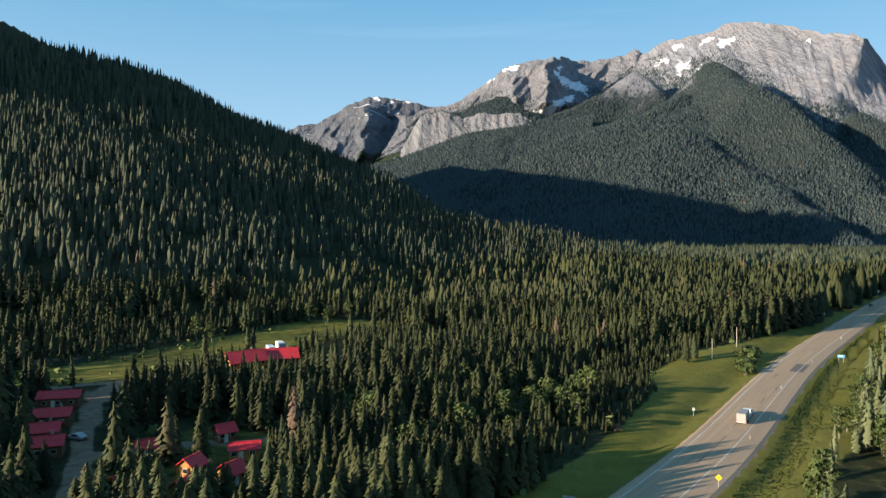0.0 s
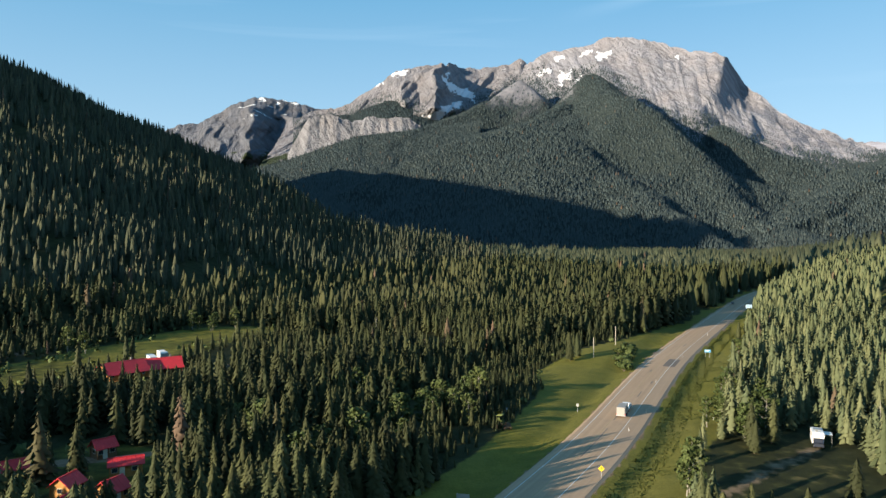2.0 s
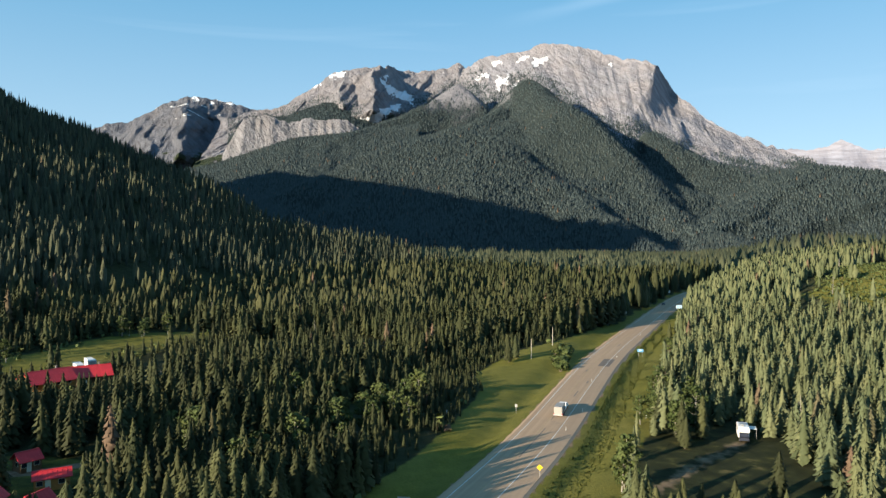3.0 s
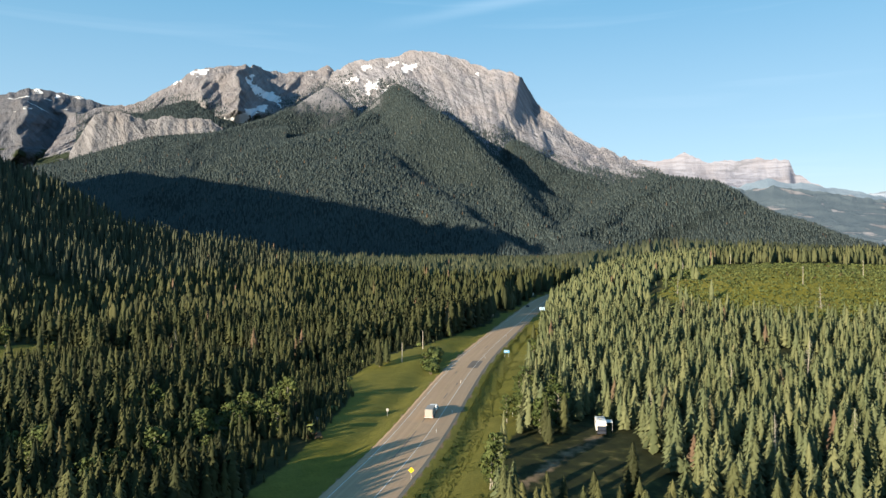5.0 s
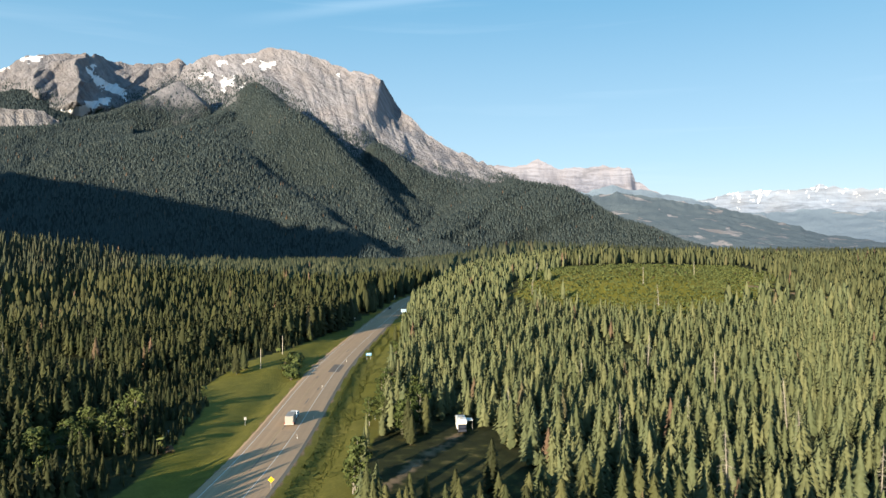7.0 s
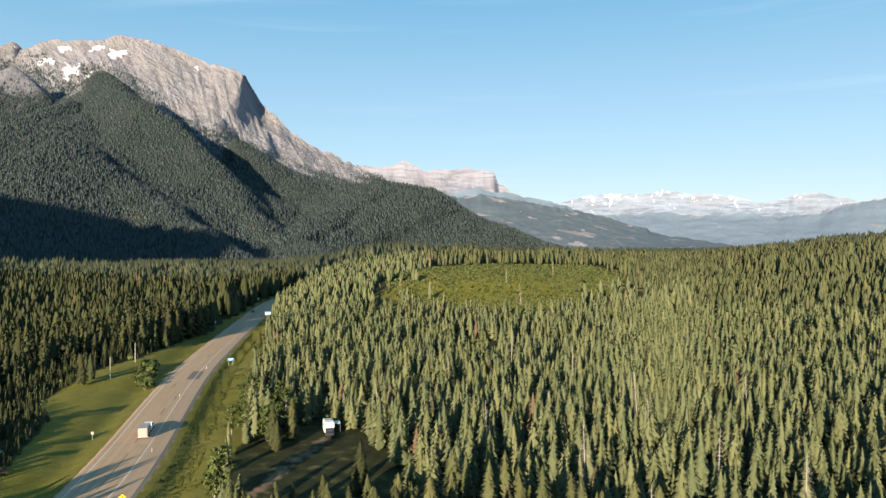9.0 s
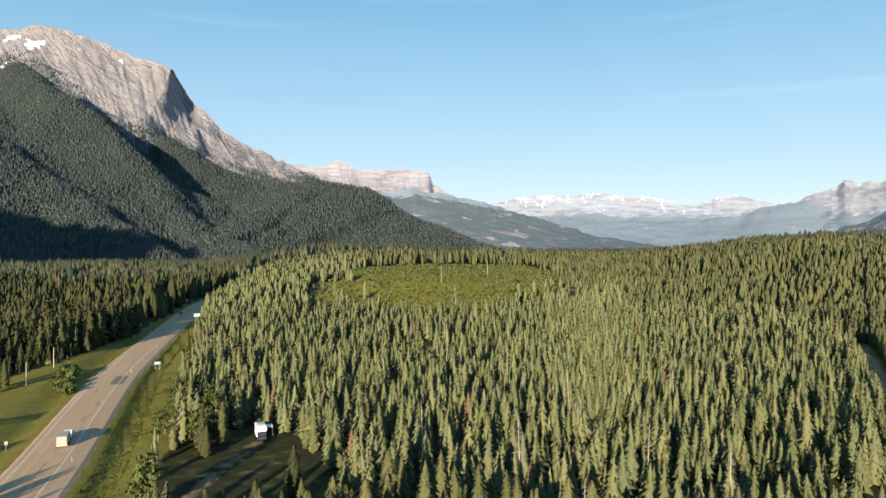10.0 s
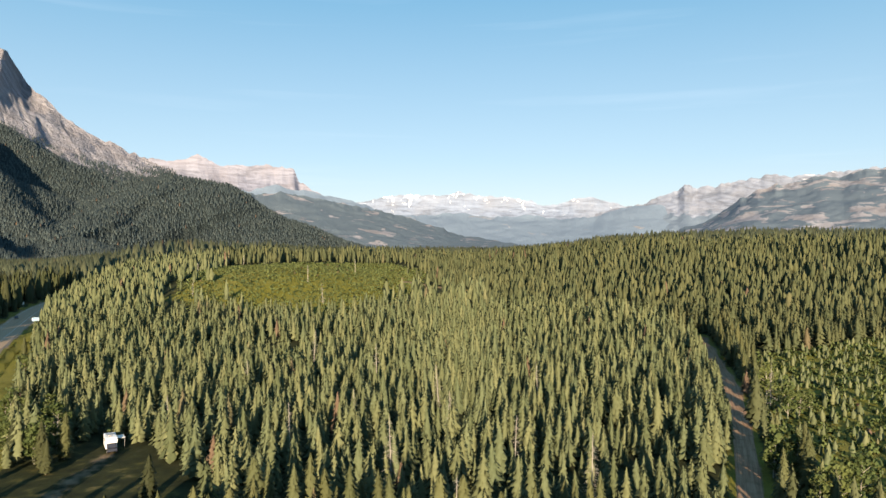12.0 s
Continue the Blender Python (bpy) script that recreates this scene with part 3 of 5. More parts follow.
big = massif("steep grey limestone mountain with snow streaks above forest")
mountain("rock_face", [(15.2, 12.4, 3700), (15.6, 13.6, 3680), (16.9, 14.2, 3620), (19.2, 14.7, 3560), (20.8, 15.0, 3520), (22, 15.3, 3500), (23.7, 15.35, 3480), (25.4, 14.9, 3440), (27.6, 14.2, 3380),
                       (29.4, 13.8, 3300), (30.7, 13.3, 3240), (31.2, 12.7, 3290), (31.9, 11.6, 3330), (32.6, 10.7, 3300), (33.7, 9.9, 3250), (34.8, 9.0, 3220), (35.7, 8.3, 3190),
                       (37, 7.7, 3180), (38.8, 7.0, 3080), (40.9, 6.1, 2960), (43.0, 5.0, 2850), (44.6, 4.3, 2760)],
         [(12, 7, 3000), (16, 8, 2900), (22, 8, 2760), (26, 7.4, 2700), (29, 6.8, 2680), (32, 5.6, 2650), (36, 4.4, 2560), (40, 4.0, 2500), (44, 3.0, 2500)],
         LIME, 380, 130, 0.72, 62, 170, 6, 11, parent=big, shear=-0.6, fine=24,
         spurs=((31.1, 26, 3.5, 1.1, 0.0, 0.5), (33.4, 45, 1.4, 0.9, 0.08, 0.75), (35.6, 36, 1.2, 0.9, 0.1, 0.8)))
# wooded spurs: each ridge falls away on both sides, gently towards the valley
SPURS = (([(21.09, 12.77, 2800), (22.60, 11.80, 2560), (24.20, 10.54, 2380), (26.15, 8.97, 2270), (28.42, 7.00, 2160), (30.25, 5.09, 2060), (32.03, 3.22, 1960), (33.58, 1.53, 1860), (36.48, 0.84, 1700), (37.59, -0.29, 1520)],
          (1.0, 0.68, 0.55, 0.4), (0.8, 0.8, 0.7)),
         ([(19.75, 9.69, 2500), (15.93, 9.18, 2400), (13.75, 8.91, 2340), (11.98, 8.39, 2280), (9.75, 7.64, 2230), (7.49, 6.82, 2180), (4.75, 5.49, 2110), (1.08, 3.77, 2000), (-2.13, 2.25, 1840)],
          (0.5, 0.45, 0.4), (0.8, 0.7, 0.5)),
         ([(14.63, 9.06, 2300), (17.22, 8.35, 2200), (19.76, 7.26, 2100), (22.24, 5.84, 2000), (24.64, 4.07, 1880), (26.97, 2.25, 1740), (29.21, 0.66, 1580)],
          (0.5, 0.45, 0.4), (0.7, 0.8, 0.6)),
         ([(15.39, 12.54, 3080), (14.18, 12.00, 3020), (12.42, 10.95, 2940), (10.19, 9.84, 2850), (7.48, 8.88, 2750), (4.75, 7.79, 2620)],
          (0.95, 0.85, 0.65), (0.9, 0.8, 0.7)),
         ([(18.48, 10.69, 2640), (16.79, 9.84, 2500), (14.63, 9.10, 2360)], (0.7, 0.6, 0.5), (0.8, 0.7, 0.6)),
         ([(28.6, 7.2, 2720), (29.4, 8.3, 2740), (30.2, 8.5, 2740), (31.8, 7.9, 2700), (34.7, 6.0, 2640), (37.7, 4.6, 2570), (39, 5.2, 2540), (40.3, 5.2, 2520), (41.5, 5.5, 2500), (43.5, 5.2, 2480), (45.7, 4.7, 2440), (48, 3.4, 2400),
           (50.3, 2.3, 2350), (52.6, 1.4, 2300), (54.9, 0.4, 2250), (57, -0.2, 2200)],
          (0.8, 0.65, 0.45, 0.3, 0.27, 0.26, 0.25, 0.2), (0.7, 0.6, 0.5)))


def spur_height(x, y):
    """The highest of the ridges' flanks. Each ridge: its line, and how steeply it falls towards and away from the valley, along its way."""
    wx, wy = x + (fbm(x, y, 260, 3, 201) - 0.5) * 90, y + (fbm(x, y, 260, 3, 207) - 0.5) * 90
    best = np.full(np.shape(x), -400.0)
    for points, near, far in SPURS:
        p = [at_bearing(*q) for q in points]
        d, t, side = to_line(wx, wy, [q[:2] for q in p])
        run = np.r_[0, np.cumsum([math.hypot(b[0] - a[0], b[1] - a[1]) for a, b in zip(p, p[1:])])]
        crest = np.interp(t, run, [q[2] for q in p]) - 8
        toward = ramp01(np.hypot(wx, wy) - np.interp(t, run, [math.hypot(q[0], q[1]) for q in p]), -60, 60)
        near, far = (np.interp(t / run[-1], np.linspace(0, 1, len(v)), v) for v in (near, far))
        fall = near + (far - near) * toward
        z = crest - fall * (np.sqrt(d * d + 30.0**2) - 30.0)
        best = np.maximum(best, z)
    return best + (fbm(x, y, 190, 4, 213) - 0.5) * 34 + (fbm(x, y, 45, 2, 219) - 0.5) * 8


sa, sr = np.meshgrid(np.radians(np.arange(-6, 60.01, 0.22)), np.arange(1120, 3300, 13.0), indexing="ij")
sx, sy = sr * np.sin(sa), sr * np.cos(sa)
sz = spur_height(sx, sy)
faces = grid_faces(*sx.shape)[:, ::-1]
faces = faces[sz.ravel()[faces].max(1) > -12]
spur_grid = np.stack([sx, sy, sz], -1)


def bare_of_trees(x, y, z):
    """How far the high ground west of the main spur is scree."""
    return ramp01(z + (fbm(x, y, 110, 4, 231) - 0.5) * 220, 540, 660) * (1 - ramp01(bearing(x, y)[0], 18.8, 20.0))


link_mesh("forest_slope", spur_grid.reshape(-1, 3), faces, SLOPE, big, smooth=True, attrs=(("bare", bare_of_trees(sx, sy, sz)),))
SHEETS["spurs"] = spur_grid
second = massif("layered brown-grey peak with snowfields behind wooded spurs")
mountain("rock_face", [(-3.5, 9.2, 4250), (-1.5, 9.9, 4240), (0, 10.2, 4230), (1.4, 10.6, 4220), (2.8, 11.6, 4200), (4.2, 12.5, 4180), (5.3, 13.2, 4160), (6.6, 13.4, 4150), (8, 13.5, 4140), (8.9, 13.75, 4130), (10, 13.7, 4250), (10.7, 13.4, 4330),
                       (11.8, 13.25, 4350), (13.3, 13.5, 4330), (14.6, 13.8, 4300), (15.2, 14.0, 4290), (15.8, 13.6, 4290), (18, 13, 4280)],
         [(-6, 5, 3300), (-1, 5.5, 3250), (4, 6.5, 3250), (8, 7.5, 3300), (12, 9, 3500), (18, 10, 3700)], LIME_B, 340, 130, 0.8, 120, 200, 8, 57, parent=second, shear=0.5, fine=40,
         spurs=((8.4, 240, 4.0, 1.5, 0.02, 0.75), (6.0, 120, 2.0, 0.8, 0.1, 0.6), (2.0, 60, 3.0, 1.5, 0.1, 0.6)))
mountain("forest_slope", [(-9, 4.6, 2900), (-6.1, 5.7, 2880), (-3.8, 6.3, 2850), (-1.1, 7.3, 2820), (2.1, 8.4, 2800), (5.3, 8.8, 2780), (6.9, 9.0, 2760), (9.8, 9.4, 2740), (12, 9.6, 2740)],
         [(-14, -2.5, 1300), (-8, -2.5, 1280), (-2, -1, 1500), (2, 2.4, 1950), (6, 4.6, 2250), (12, 6.5, 2420)], SLOPE, 220, 80, 0.9, 90, 300, 5, 61, parent=second)

mountain("cliff", [(-3.4, 6.6, 3260), (-2.9, 7.6, 3260), (-2.4, 8.5, 3260), (-1.8, 9.4, 3250), (-0.5, 9.75, 3250), (0.7, 9.5, 3250), (1.5, 9.2, 3250), (2.2, 9.3, 3250), (3, 9.6, 3240), (4.5, 9.55, 3240), (6, 9.65, 3240), (6.9, 9.1, 3230), (7.4, 8.6, 3230)],
         [(-3.6, 5.6, 3120), (0, 6.6, 3100), (4, 7.6, 3100), (7.6, 8.0, 3100)], LIME_CLIFF, 160, 60, 0.8, 24, 60, 4, 67, back=60, parent=second, fine=20)
mountain("forest_slope", [(-3.0, 8.0, 3480), (-1.5, 9.7, 3480), (0.5, 10.0, 3480), (1.5, 10.0, 3520), (3, 10.7, 3560), (4.5, 11.2, 3600), (6, 11.3, 3600), (7.5, 10.7, 3560), (8.6, 9.7, 3500), (9.5, 9.2, 3480)],
         [(-3.0, 7.0, 3262), (0, 9.0, 3255), (4, 9.3, 3250), (9.5, 8.0, 3240)], SLOPE, 120, 40, 0.9, 20, 150, 4, 69, back=150, parent=second)

third = massif("bluish shaded peak with thin snow gullies")
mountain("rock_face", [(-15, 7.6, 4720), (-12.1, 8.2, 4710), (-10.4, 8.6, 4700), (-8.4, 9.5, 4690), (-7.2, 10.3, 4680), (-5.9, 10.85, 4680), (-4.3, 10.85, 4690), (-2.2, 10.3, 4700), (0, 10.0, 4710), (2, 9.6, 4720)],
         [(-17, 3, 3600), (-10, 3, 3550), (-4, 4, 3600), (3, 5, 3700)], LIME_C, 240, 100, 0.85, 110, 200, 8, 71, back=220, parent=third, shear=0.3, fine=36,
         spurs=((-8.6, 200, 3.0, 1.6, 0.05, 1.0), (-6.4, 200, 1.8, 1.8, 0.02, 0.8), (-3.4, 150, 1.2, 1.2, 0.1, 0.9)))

table = massif("distant flat-topped mountain in haze-pale colours with cliff bands")
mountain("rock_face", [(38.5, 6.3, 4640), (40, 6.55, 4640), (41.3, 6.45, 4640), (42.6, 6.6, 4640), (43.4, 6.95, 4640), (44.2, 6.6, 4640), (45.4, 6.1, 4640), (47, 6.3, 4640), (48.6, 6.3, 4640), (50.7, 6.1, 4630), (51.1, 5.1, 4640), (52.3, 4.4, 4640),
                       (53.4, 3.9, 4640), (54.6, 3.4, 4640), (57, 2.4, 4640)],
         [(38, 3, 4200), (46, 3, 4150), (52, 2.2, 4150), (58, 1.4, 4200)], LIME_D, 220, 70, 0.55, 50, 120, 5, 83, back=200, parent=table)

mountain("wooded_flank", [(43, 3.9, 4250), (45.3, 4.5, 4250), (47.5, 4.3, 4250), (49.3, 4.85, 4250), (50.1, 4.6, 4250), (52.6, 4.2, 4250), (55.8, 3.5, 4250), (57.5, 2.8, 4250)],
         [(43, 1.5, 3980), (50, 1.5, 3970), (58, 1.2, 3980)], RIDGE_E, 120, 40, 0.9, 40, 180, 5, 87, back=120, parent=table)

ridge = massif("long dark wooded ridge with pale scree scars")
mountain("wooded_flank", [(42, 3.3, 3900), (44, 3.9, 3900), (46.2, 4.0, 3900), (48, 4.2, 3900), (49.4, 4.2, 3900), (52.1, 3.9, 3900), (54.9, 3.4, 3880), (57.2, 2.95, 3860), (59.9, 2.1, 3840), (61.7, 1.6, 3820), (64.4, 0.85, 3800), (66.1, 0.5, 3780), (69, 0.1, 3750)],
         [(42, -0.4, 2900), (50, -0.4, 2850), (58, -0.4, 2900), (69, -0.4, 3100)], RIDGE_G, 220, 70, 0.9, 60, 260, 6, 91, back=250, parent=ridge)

snowy = massif("distant hazy mountain range with bright snow bands")
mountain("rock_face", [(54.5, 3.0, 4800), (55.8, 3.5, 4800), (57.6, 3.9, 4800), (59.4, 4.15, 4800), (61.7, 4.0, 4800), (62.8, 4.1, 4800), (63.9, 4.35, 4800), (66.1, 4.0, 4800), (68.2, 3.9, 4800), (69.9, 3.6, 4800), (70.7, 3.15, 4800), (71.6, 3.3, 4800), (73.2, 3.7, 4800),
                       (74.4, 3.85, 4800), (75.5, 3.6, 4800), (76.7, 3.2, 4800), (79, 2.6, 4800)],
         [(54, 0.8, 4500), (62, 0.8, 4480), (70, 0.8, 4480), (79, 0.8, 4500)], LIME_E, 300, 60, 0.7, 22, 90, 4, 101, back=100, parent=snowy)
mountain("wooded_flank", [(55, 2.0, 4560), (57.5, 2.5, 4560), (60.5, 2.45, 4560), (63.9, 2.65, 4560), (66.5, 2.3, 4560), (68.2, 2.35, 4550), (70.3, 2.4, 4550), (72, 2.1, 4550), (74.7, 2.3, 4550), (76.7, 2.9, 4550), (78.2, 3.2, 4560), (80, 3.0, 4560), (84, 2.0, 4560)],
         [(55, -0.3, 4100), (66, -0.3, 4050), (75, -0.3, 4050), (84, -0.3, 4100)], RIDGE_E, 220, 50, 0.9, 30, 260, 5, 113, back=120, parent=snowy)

side = massif("pale bare mountain range with light haze in its colours")
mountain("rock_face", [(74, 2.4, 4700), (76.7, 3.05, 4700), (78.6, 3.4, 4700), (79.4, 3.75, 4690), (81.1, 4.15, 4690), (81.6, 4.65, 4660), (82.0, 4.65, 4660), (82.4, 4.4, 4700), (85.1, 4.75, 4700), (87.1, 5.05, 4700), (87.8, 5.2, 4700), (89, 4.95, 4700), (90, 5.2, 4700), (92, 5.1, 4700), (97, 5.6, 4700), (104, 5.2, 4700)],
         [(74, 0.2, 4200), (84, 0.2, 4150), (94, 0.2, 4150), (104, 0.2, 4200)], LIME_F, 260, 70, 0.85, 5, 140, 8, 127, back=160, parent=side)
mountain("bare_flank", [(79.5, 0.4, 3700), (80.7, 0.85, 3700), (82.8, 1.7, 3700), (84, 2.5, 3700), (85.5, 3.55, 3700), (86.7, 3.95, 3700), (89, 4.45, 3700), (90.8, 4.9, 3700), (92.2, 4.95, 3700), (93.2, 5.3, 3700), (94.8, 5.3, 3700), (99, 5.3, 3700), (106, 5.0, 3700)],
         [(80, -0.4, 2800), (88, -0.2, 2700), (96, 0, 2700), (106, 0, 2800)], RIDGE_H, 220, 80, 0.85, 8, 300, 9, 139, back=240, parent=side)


# ---- snow lying in the cirque and along the crests ----
SNOW = plain("old_snow", (0.62, 0.64, 0.69), 0.8, 0.12, 0.02)


def snowfield(key, parent, corners):
    """A thin sheet of snow over the part of a rock face that lies within these bearings and heights."""
    g = SHEETS[key]
    az = np.degrees(np.arctan2(g[..., 0], g[..., 1]))
    up = np.degrees(np.arctan2(g[..., 2] - 45, np.hypot(g[..., 0], g[..., 1])))
    rag = (fbm(g[..., 0], g[..., 2], 45, 4, 5) - 0.5) * 1.0 + (fbm(az * 40, up * 160, 14, 3, 8) - 0.5) * 0.5
    keep = inside(az, up, corners) * 0.9 - 0.04 + rag > 0
    keep &= inside(az, up, corners) > -0.25
    cells = keep[:-1, :-1] & keep[1:, :-1] & keep[:-1, 1:] & keep[1:, 1:]
    i, j = np.where(cells)
    nv = g.shape[1]
    a = i * nv + j
    faces = np.stack([a, a + nv, a + nv + 1, a + 1], 1)
    ids, faces = np.unique(faces, return_inverse=True)
    p = g.reshape(-1, 3)[ids]
    toward = -p / np.linalg.norm(p, axis=1)[:, None]
    link_mesh("snowfield", p + toward * 3.5, faces.reshape(-1, 4), SNOW, parent, "white snowfield", smooth=True)


for corners in ([(8.9, 12.6), (9.4, 12.9), (10.2, 12.1), (11.8, 11.4), (11.5, 10.8), (10.2, 11.2), (9.3, 11.8)], [(7.4, 9.6), (8.6, 10.3), (9.6, 10.7), (10.8, 11.0), (10.6, 10.4), (9.2, 9.8), (8.0, 9.3)],
                [(4.4, 12.8), (5.4, 13.25), (6.8, 13.3), (5.6, 12.9)], [(3.0, 12.0), (4.2, 12.4), (4.6, 12.0), (3.6, 11.7)]):
    snowfield("rock_face.001", second, corners)
for corners in ([(21.1, 14.2), (22.0, 14.7), (22.7, 14.8), (22.5, 14.2), (21.5, 13.6), (21.1, 13.8)], [(19.4, 14.1), (20.6, 14.5), (21, 14.25), (20, 13.85)], [(17.5, 13.9), (18.6, 14.25), (18.8, 14.1), (17.8, 13.75)],
                [(18.3, 12.2), (18.5, 12.9), (18.75, 12.9), (18.5, 12.0)], [(25.0, 14.1), (25.8, 14.35), (26.3, 14.25), (25.6, 13.95)], [(27.2, 13.65), (28.2, 13.85), (28.6, 13.7), (27.8, 13.5)],
                [(16.6, 12.9), (17.6, 13.3), (17.7, 13.1), (16.9, 12.7)], [(18.9, 12.6), (19.3, 13.3), (19.5, 13.2), (19.2, 12.4)], [(19.6, 12.2), (20.0, 12.9), (20.3, 12.8), (19.9, 12.0)]):
    snowfield("rock_face", big, corners)


# ---- trees ----
def outward(v, lift=0.3, uneven=0.2):
    """Soft normals of a crown: away from the stem and a little up, uneven from bough to bough."""
    r = np.hypot(v[:, 0], v[:, 1])
    n = np.stack([v[:, 0] / (r + 1e-3), v[:, 1] / (r + 1e-3), np.full(len(v), lift)], 1)
    n = n + np.random.default_rng(len(v)).normal(0, uneven, n.shape)
    return n / np.linalg.norm(n, axis=1)[:, None]


def conifer(rng, sides, rings, width, boughs=0, droop=0.3, wing=0.26):
    """Unit conifer, 1 high: a ragged body of uneven tiers, full below and blunt towards the tip, with flat boughs standing out of it."""
    v, f = [], []
    base, blunt = rng.uniform(0.06, 0.14), rng.uniform(0.5, 0.78)

    def reach(q):
        return width * (1 - q) ** blunt * min(1.0, 0.6 + 2.6 * q)

    bend = [rng.uniform(-0.05, 0.05) * width for _ in range(2)]
    for k in range(rings):
        q = k / rings
        z = base + (0.95 - base) * q
        r = reach(q) * (0.82 if k % 2 else 1.08) * rng.uniform(0.86, 1.12) * (0.6 if boughs else 1.0)
        for s in range(sides):
            a = 6.283 * (s + 0.5 * (k % 2) + rng.uniform(-0.25, 0.25)) / sides
            p = r * rng.uniform(0.72, 1.22)
            v.append((p * math.cos(a) + bend[0] * q, p * math.sin(a) + bend[1] * q, z + rng.uniform(-0.3, 0.3) / rings))
    v.append((bend[0], bend[1], 1.0))
    tip = len(v) - 1
    for k in range(rings):
        for s in range(sides):
            a, b = k * sides + s, k * sides + (s + 1) % sides
            if k == rings - 1:
                f.append((a, b, tip))
            else:
                f += [(a, b, b + sides), (a, b + sides, a + sides)]
    for k in range(boughs):
        q = ((k + rng.random()) / boughs) ** 1.15
        z = base + (0.96 - base) * q
        l = (reach(q) + 0.05 * width) * rng.uniform(0.8, 1.25)
        a = k * 2.39996 + rng.uniform(-0.4, 0.4)
        w = l * wing + 0.02 * width
        ca, sa = math.cos(a), math.sin(a)
        drop = droop * l * rng.uniform(0.5, 1.3)
        i = len(v)
        v += [(0.3 * l * ca, 0.3 * l * sa, z + 0.03), (ca * l * .65 - sa * w, sa * l * .65 + ca * w, z - drop * .7), (ca * l * .65 + sa * w, sa * l * .65 - ca * w, z - drop * .7), (ca * l, sa * l, z - drop)]
        f += [(i, i + 3, i + 1), (i, i + 2, i + 3)]
    return np.array(v), np.array(f)


def spike(rng, sides, tiers, width):
    """Unit far conifer: stacked ragged cones."""
    v, f = [], []
    for k in range(tiers):
        z0, z1 = 0.04 + 0.9 * k / tiers * 0.8, (0.5 + 0.5 * (k + 1) / tiers)
        r = width * (1 - 0.72 * k / tiers)
        i, t = len(v), rng.random() * 6
        v.append((0, 0, min(1, z1)))
        for s in range(sides):
            a, q = t + 6.283 * s / sides, r * rng.uniform(0.7, 1.2)
            v.append((q * math.cos(a), q * math.sin(a), z0 + rng.uniform(-0.04, 0.05)))
        f += [(i, i + 1 + s, i + 1 + (s + 1) % sides) for s in range(sides)]
    return np.array(v), np.array(f)


def joined(name, shapes, x, y, z, tall, wide, material, rng, label, category="trees", soft=True, lift=0.3, uneven=0.2):
    """All trees of a stand in one mesh."""
    vs, fs, ts, ns, n = [], [], [], [], 0
    pick, turn, tint = rng.integers(0, len(shapes), len(x)), rng.random(len(x)) * 6.283, rng.random(len(x))
    lean = rng.normal(0, 0.02, (len(x), 2))
    for k, (sv, sf) in enumerate(shapes):
        i = np.where(pick == k)[0]
        if not len(i):
            continue
        c, s = np.cos(turn[i])[:, None], np.sin(turn[i])[:, None]
        px, py, pz = sv[None, :, 0] * wide[i, None], sv[None, :, 1] * wide[i, None], sv[None, :, 2] * tall[i, None]
        w = np.stack([c * px - s * py + x[i, None] + lean[i, :1] * pz, s * px + c * py + y[i, None] + lean[i, 1:] * pz, pz + z[i, None]], -1)
        vs.append(w.reshape(-1, 3))
        fs.append((sf[None] + (n + np.arange(len(i)) * len(sv))[:, None, None]).reshape(-1, 3))
        ts.append(np.repeat(tint[i], len(sv)))
        o = outward(sv, lift, uneven)
        ns.append(np.stack([c * o[None, :, 0] - s * o[None, :, 1], s * o[None, :, 0] + c * o[None, :, 1], np.broadcast_to(o[None, :, 2], (len(i), len(sv)))], -1).reshape(-1, 3))
        n += len(i) * len(sv)
    ob = link_mesh(name, np.concatenate(vs), np.concatenate(fs), material, attrs=(("tint", np.concatenate(ts)),), normals=np.concatenate(ns) if soft else None)
    return tagged(ob, label, category, kind="stuff")


rng = np.random.default_rng(7)
rnd = random.Random(11)
MID = [conifer(rnd, 5, 4, 1.0, 58, 0.12, 0.34) for _ in range(10)]
MID_FAR = [conifer(rnd, 5, 4, 1.05, 26, 0.1, 0.42) for _ in range(12)]
FAR = [conifer(rnd, 5, 4, 1.0) for _ in range(10)]
VERY_FAR = [spike(rnd, 4, 1, 1.0) for _ in range(4)]


def plan(r0, r1, step, a0=-47, a1=107):
    """Places on a jittered grid between two ranges, within the woods."""
    g = np.arange(-r1, r1, step)
    x, y = (a.ravel() for a in np.meshgrid(g, g))
    x, y = x + rng.uniform(-0.5, 0.5, len(x)) * step, y + rng.uniform(-0.5, 0.5, len(y)) * step
    az, r = bearing(x, y)
    k = (r >= r0) & (r < r1) & (az > a0) & (az < a1)
    x, y = x[k], y[k]
    grass, dirt, land = covers(x, y)
    gap = fbm(x, y, 20, 3, 33)
    left = to_line(x, y, ROAD)[2] > 0
    house = np.min([np.hypot(x - hx, y - hy) for hx, hy in HOUSES], axis=0)
    for hx, hy in SIGHT[:4]:
        house = np.where(to_line(x, y, [(hx, hy), (hx * 0.87, hy * 0.87)])[0] < 3.6, 0, house)
    k = (land < rng.random(len(x)) * 0.75 + 0.2) & (gap > np.where(left, 0.28, 0.16) + 0.18 * rng.random(len(x))) & (house > 6.5)
    return x[k], y[k]


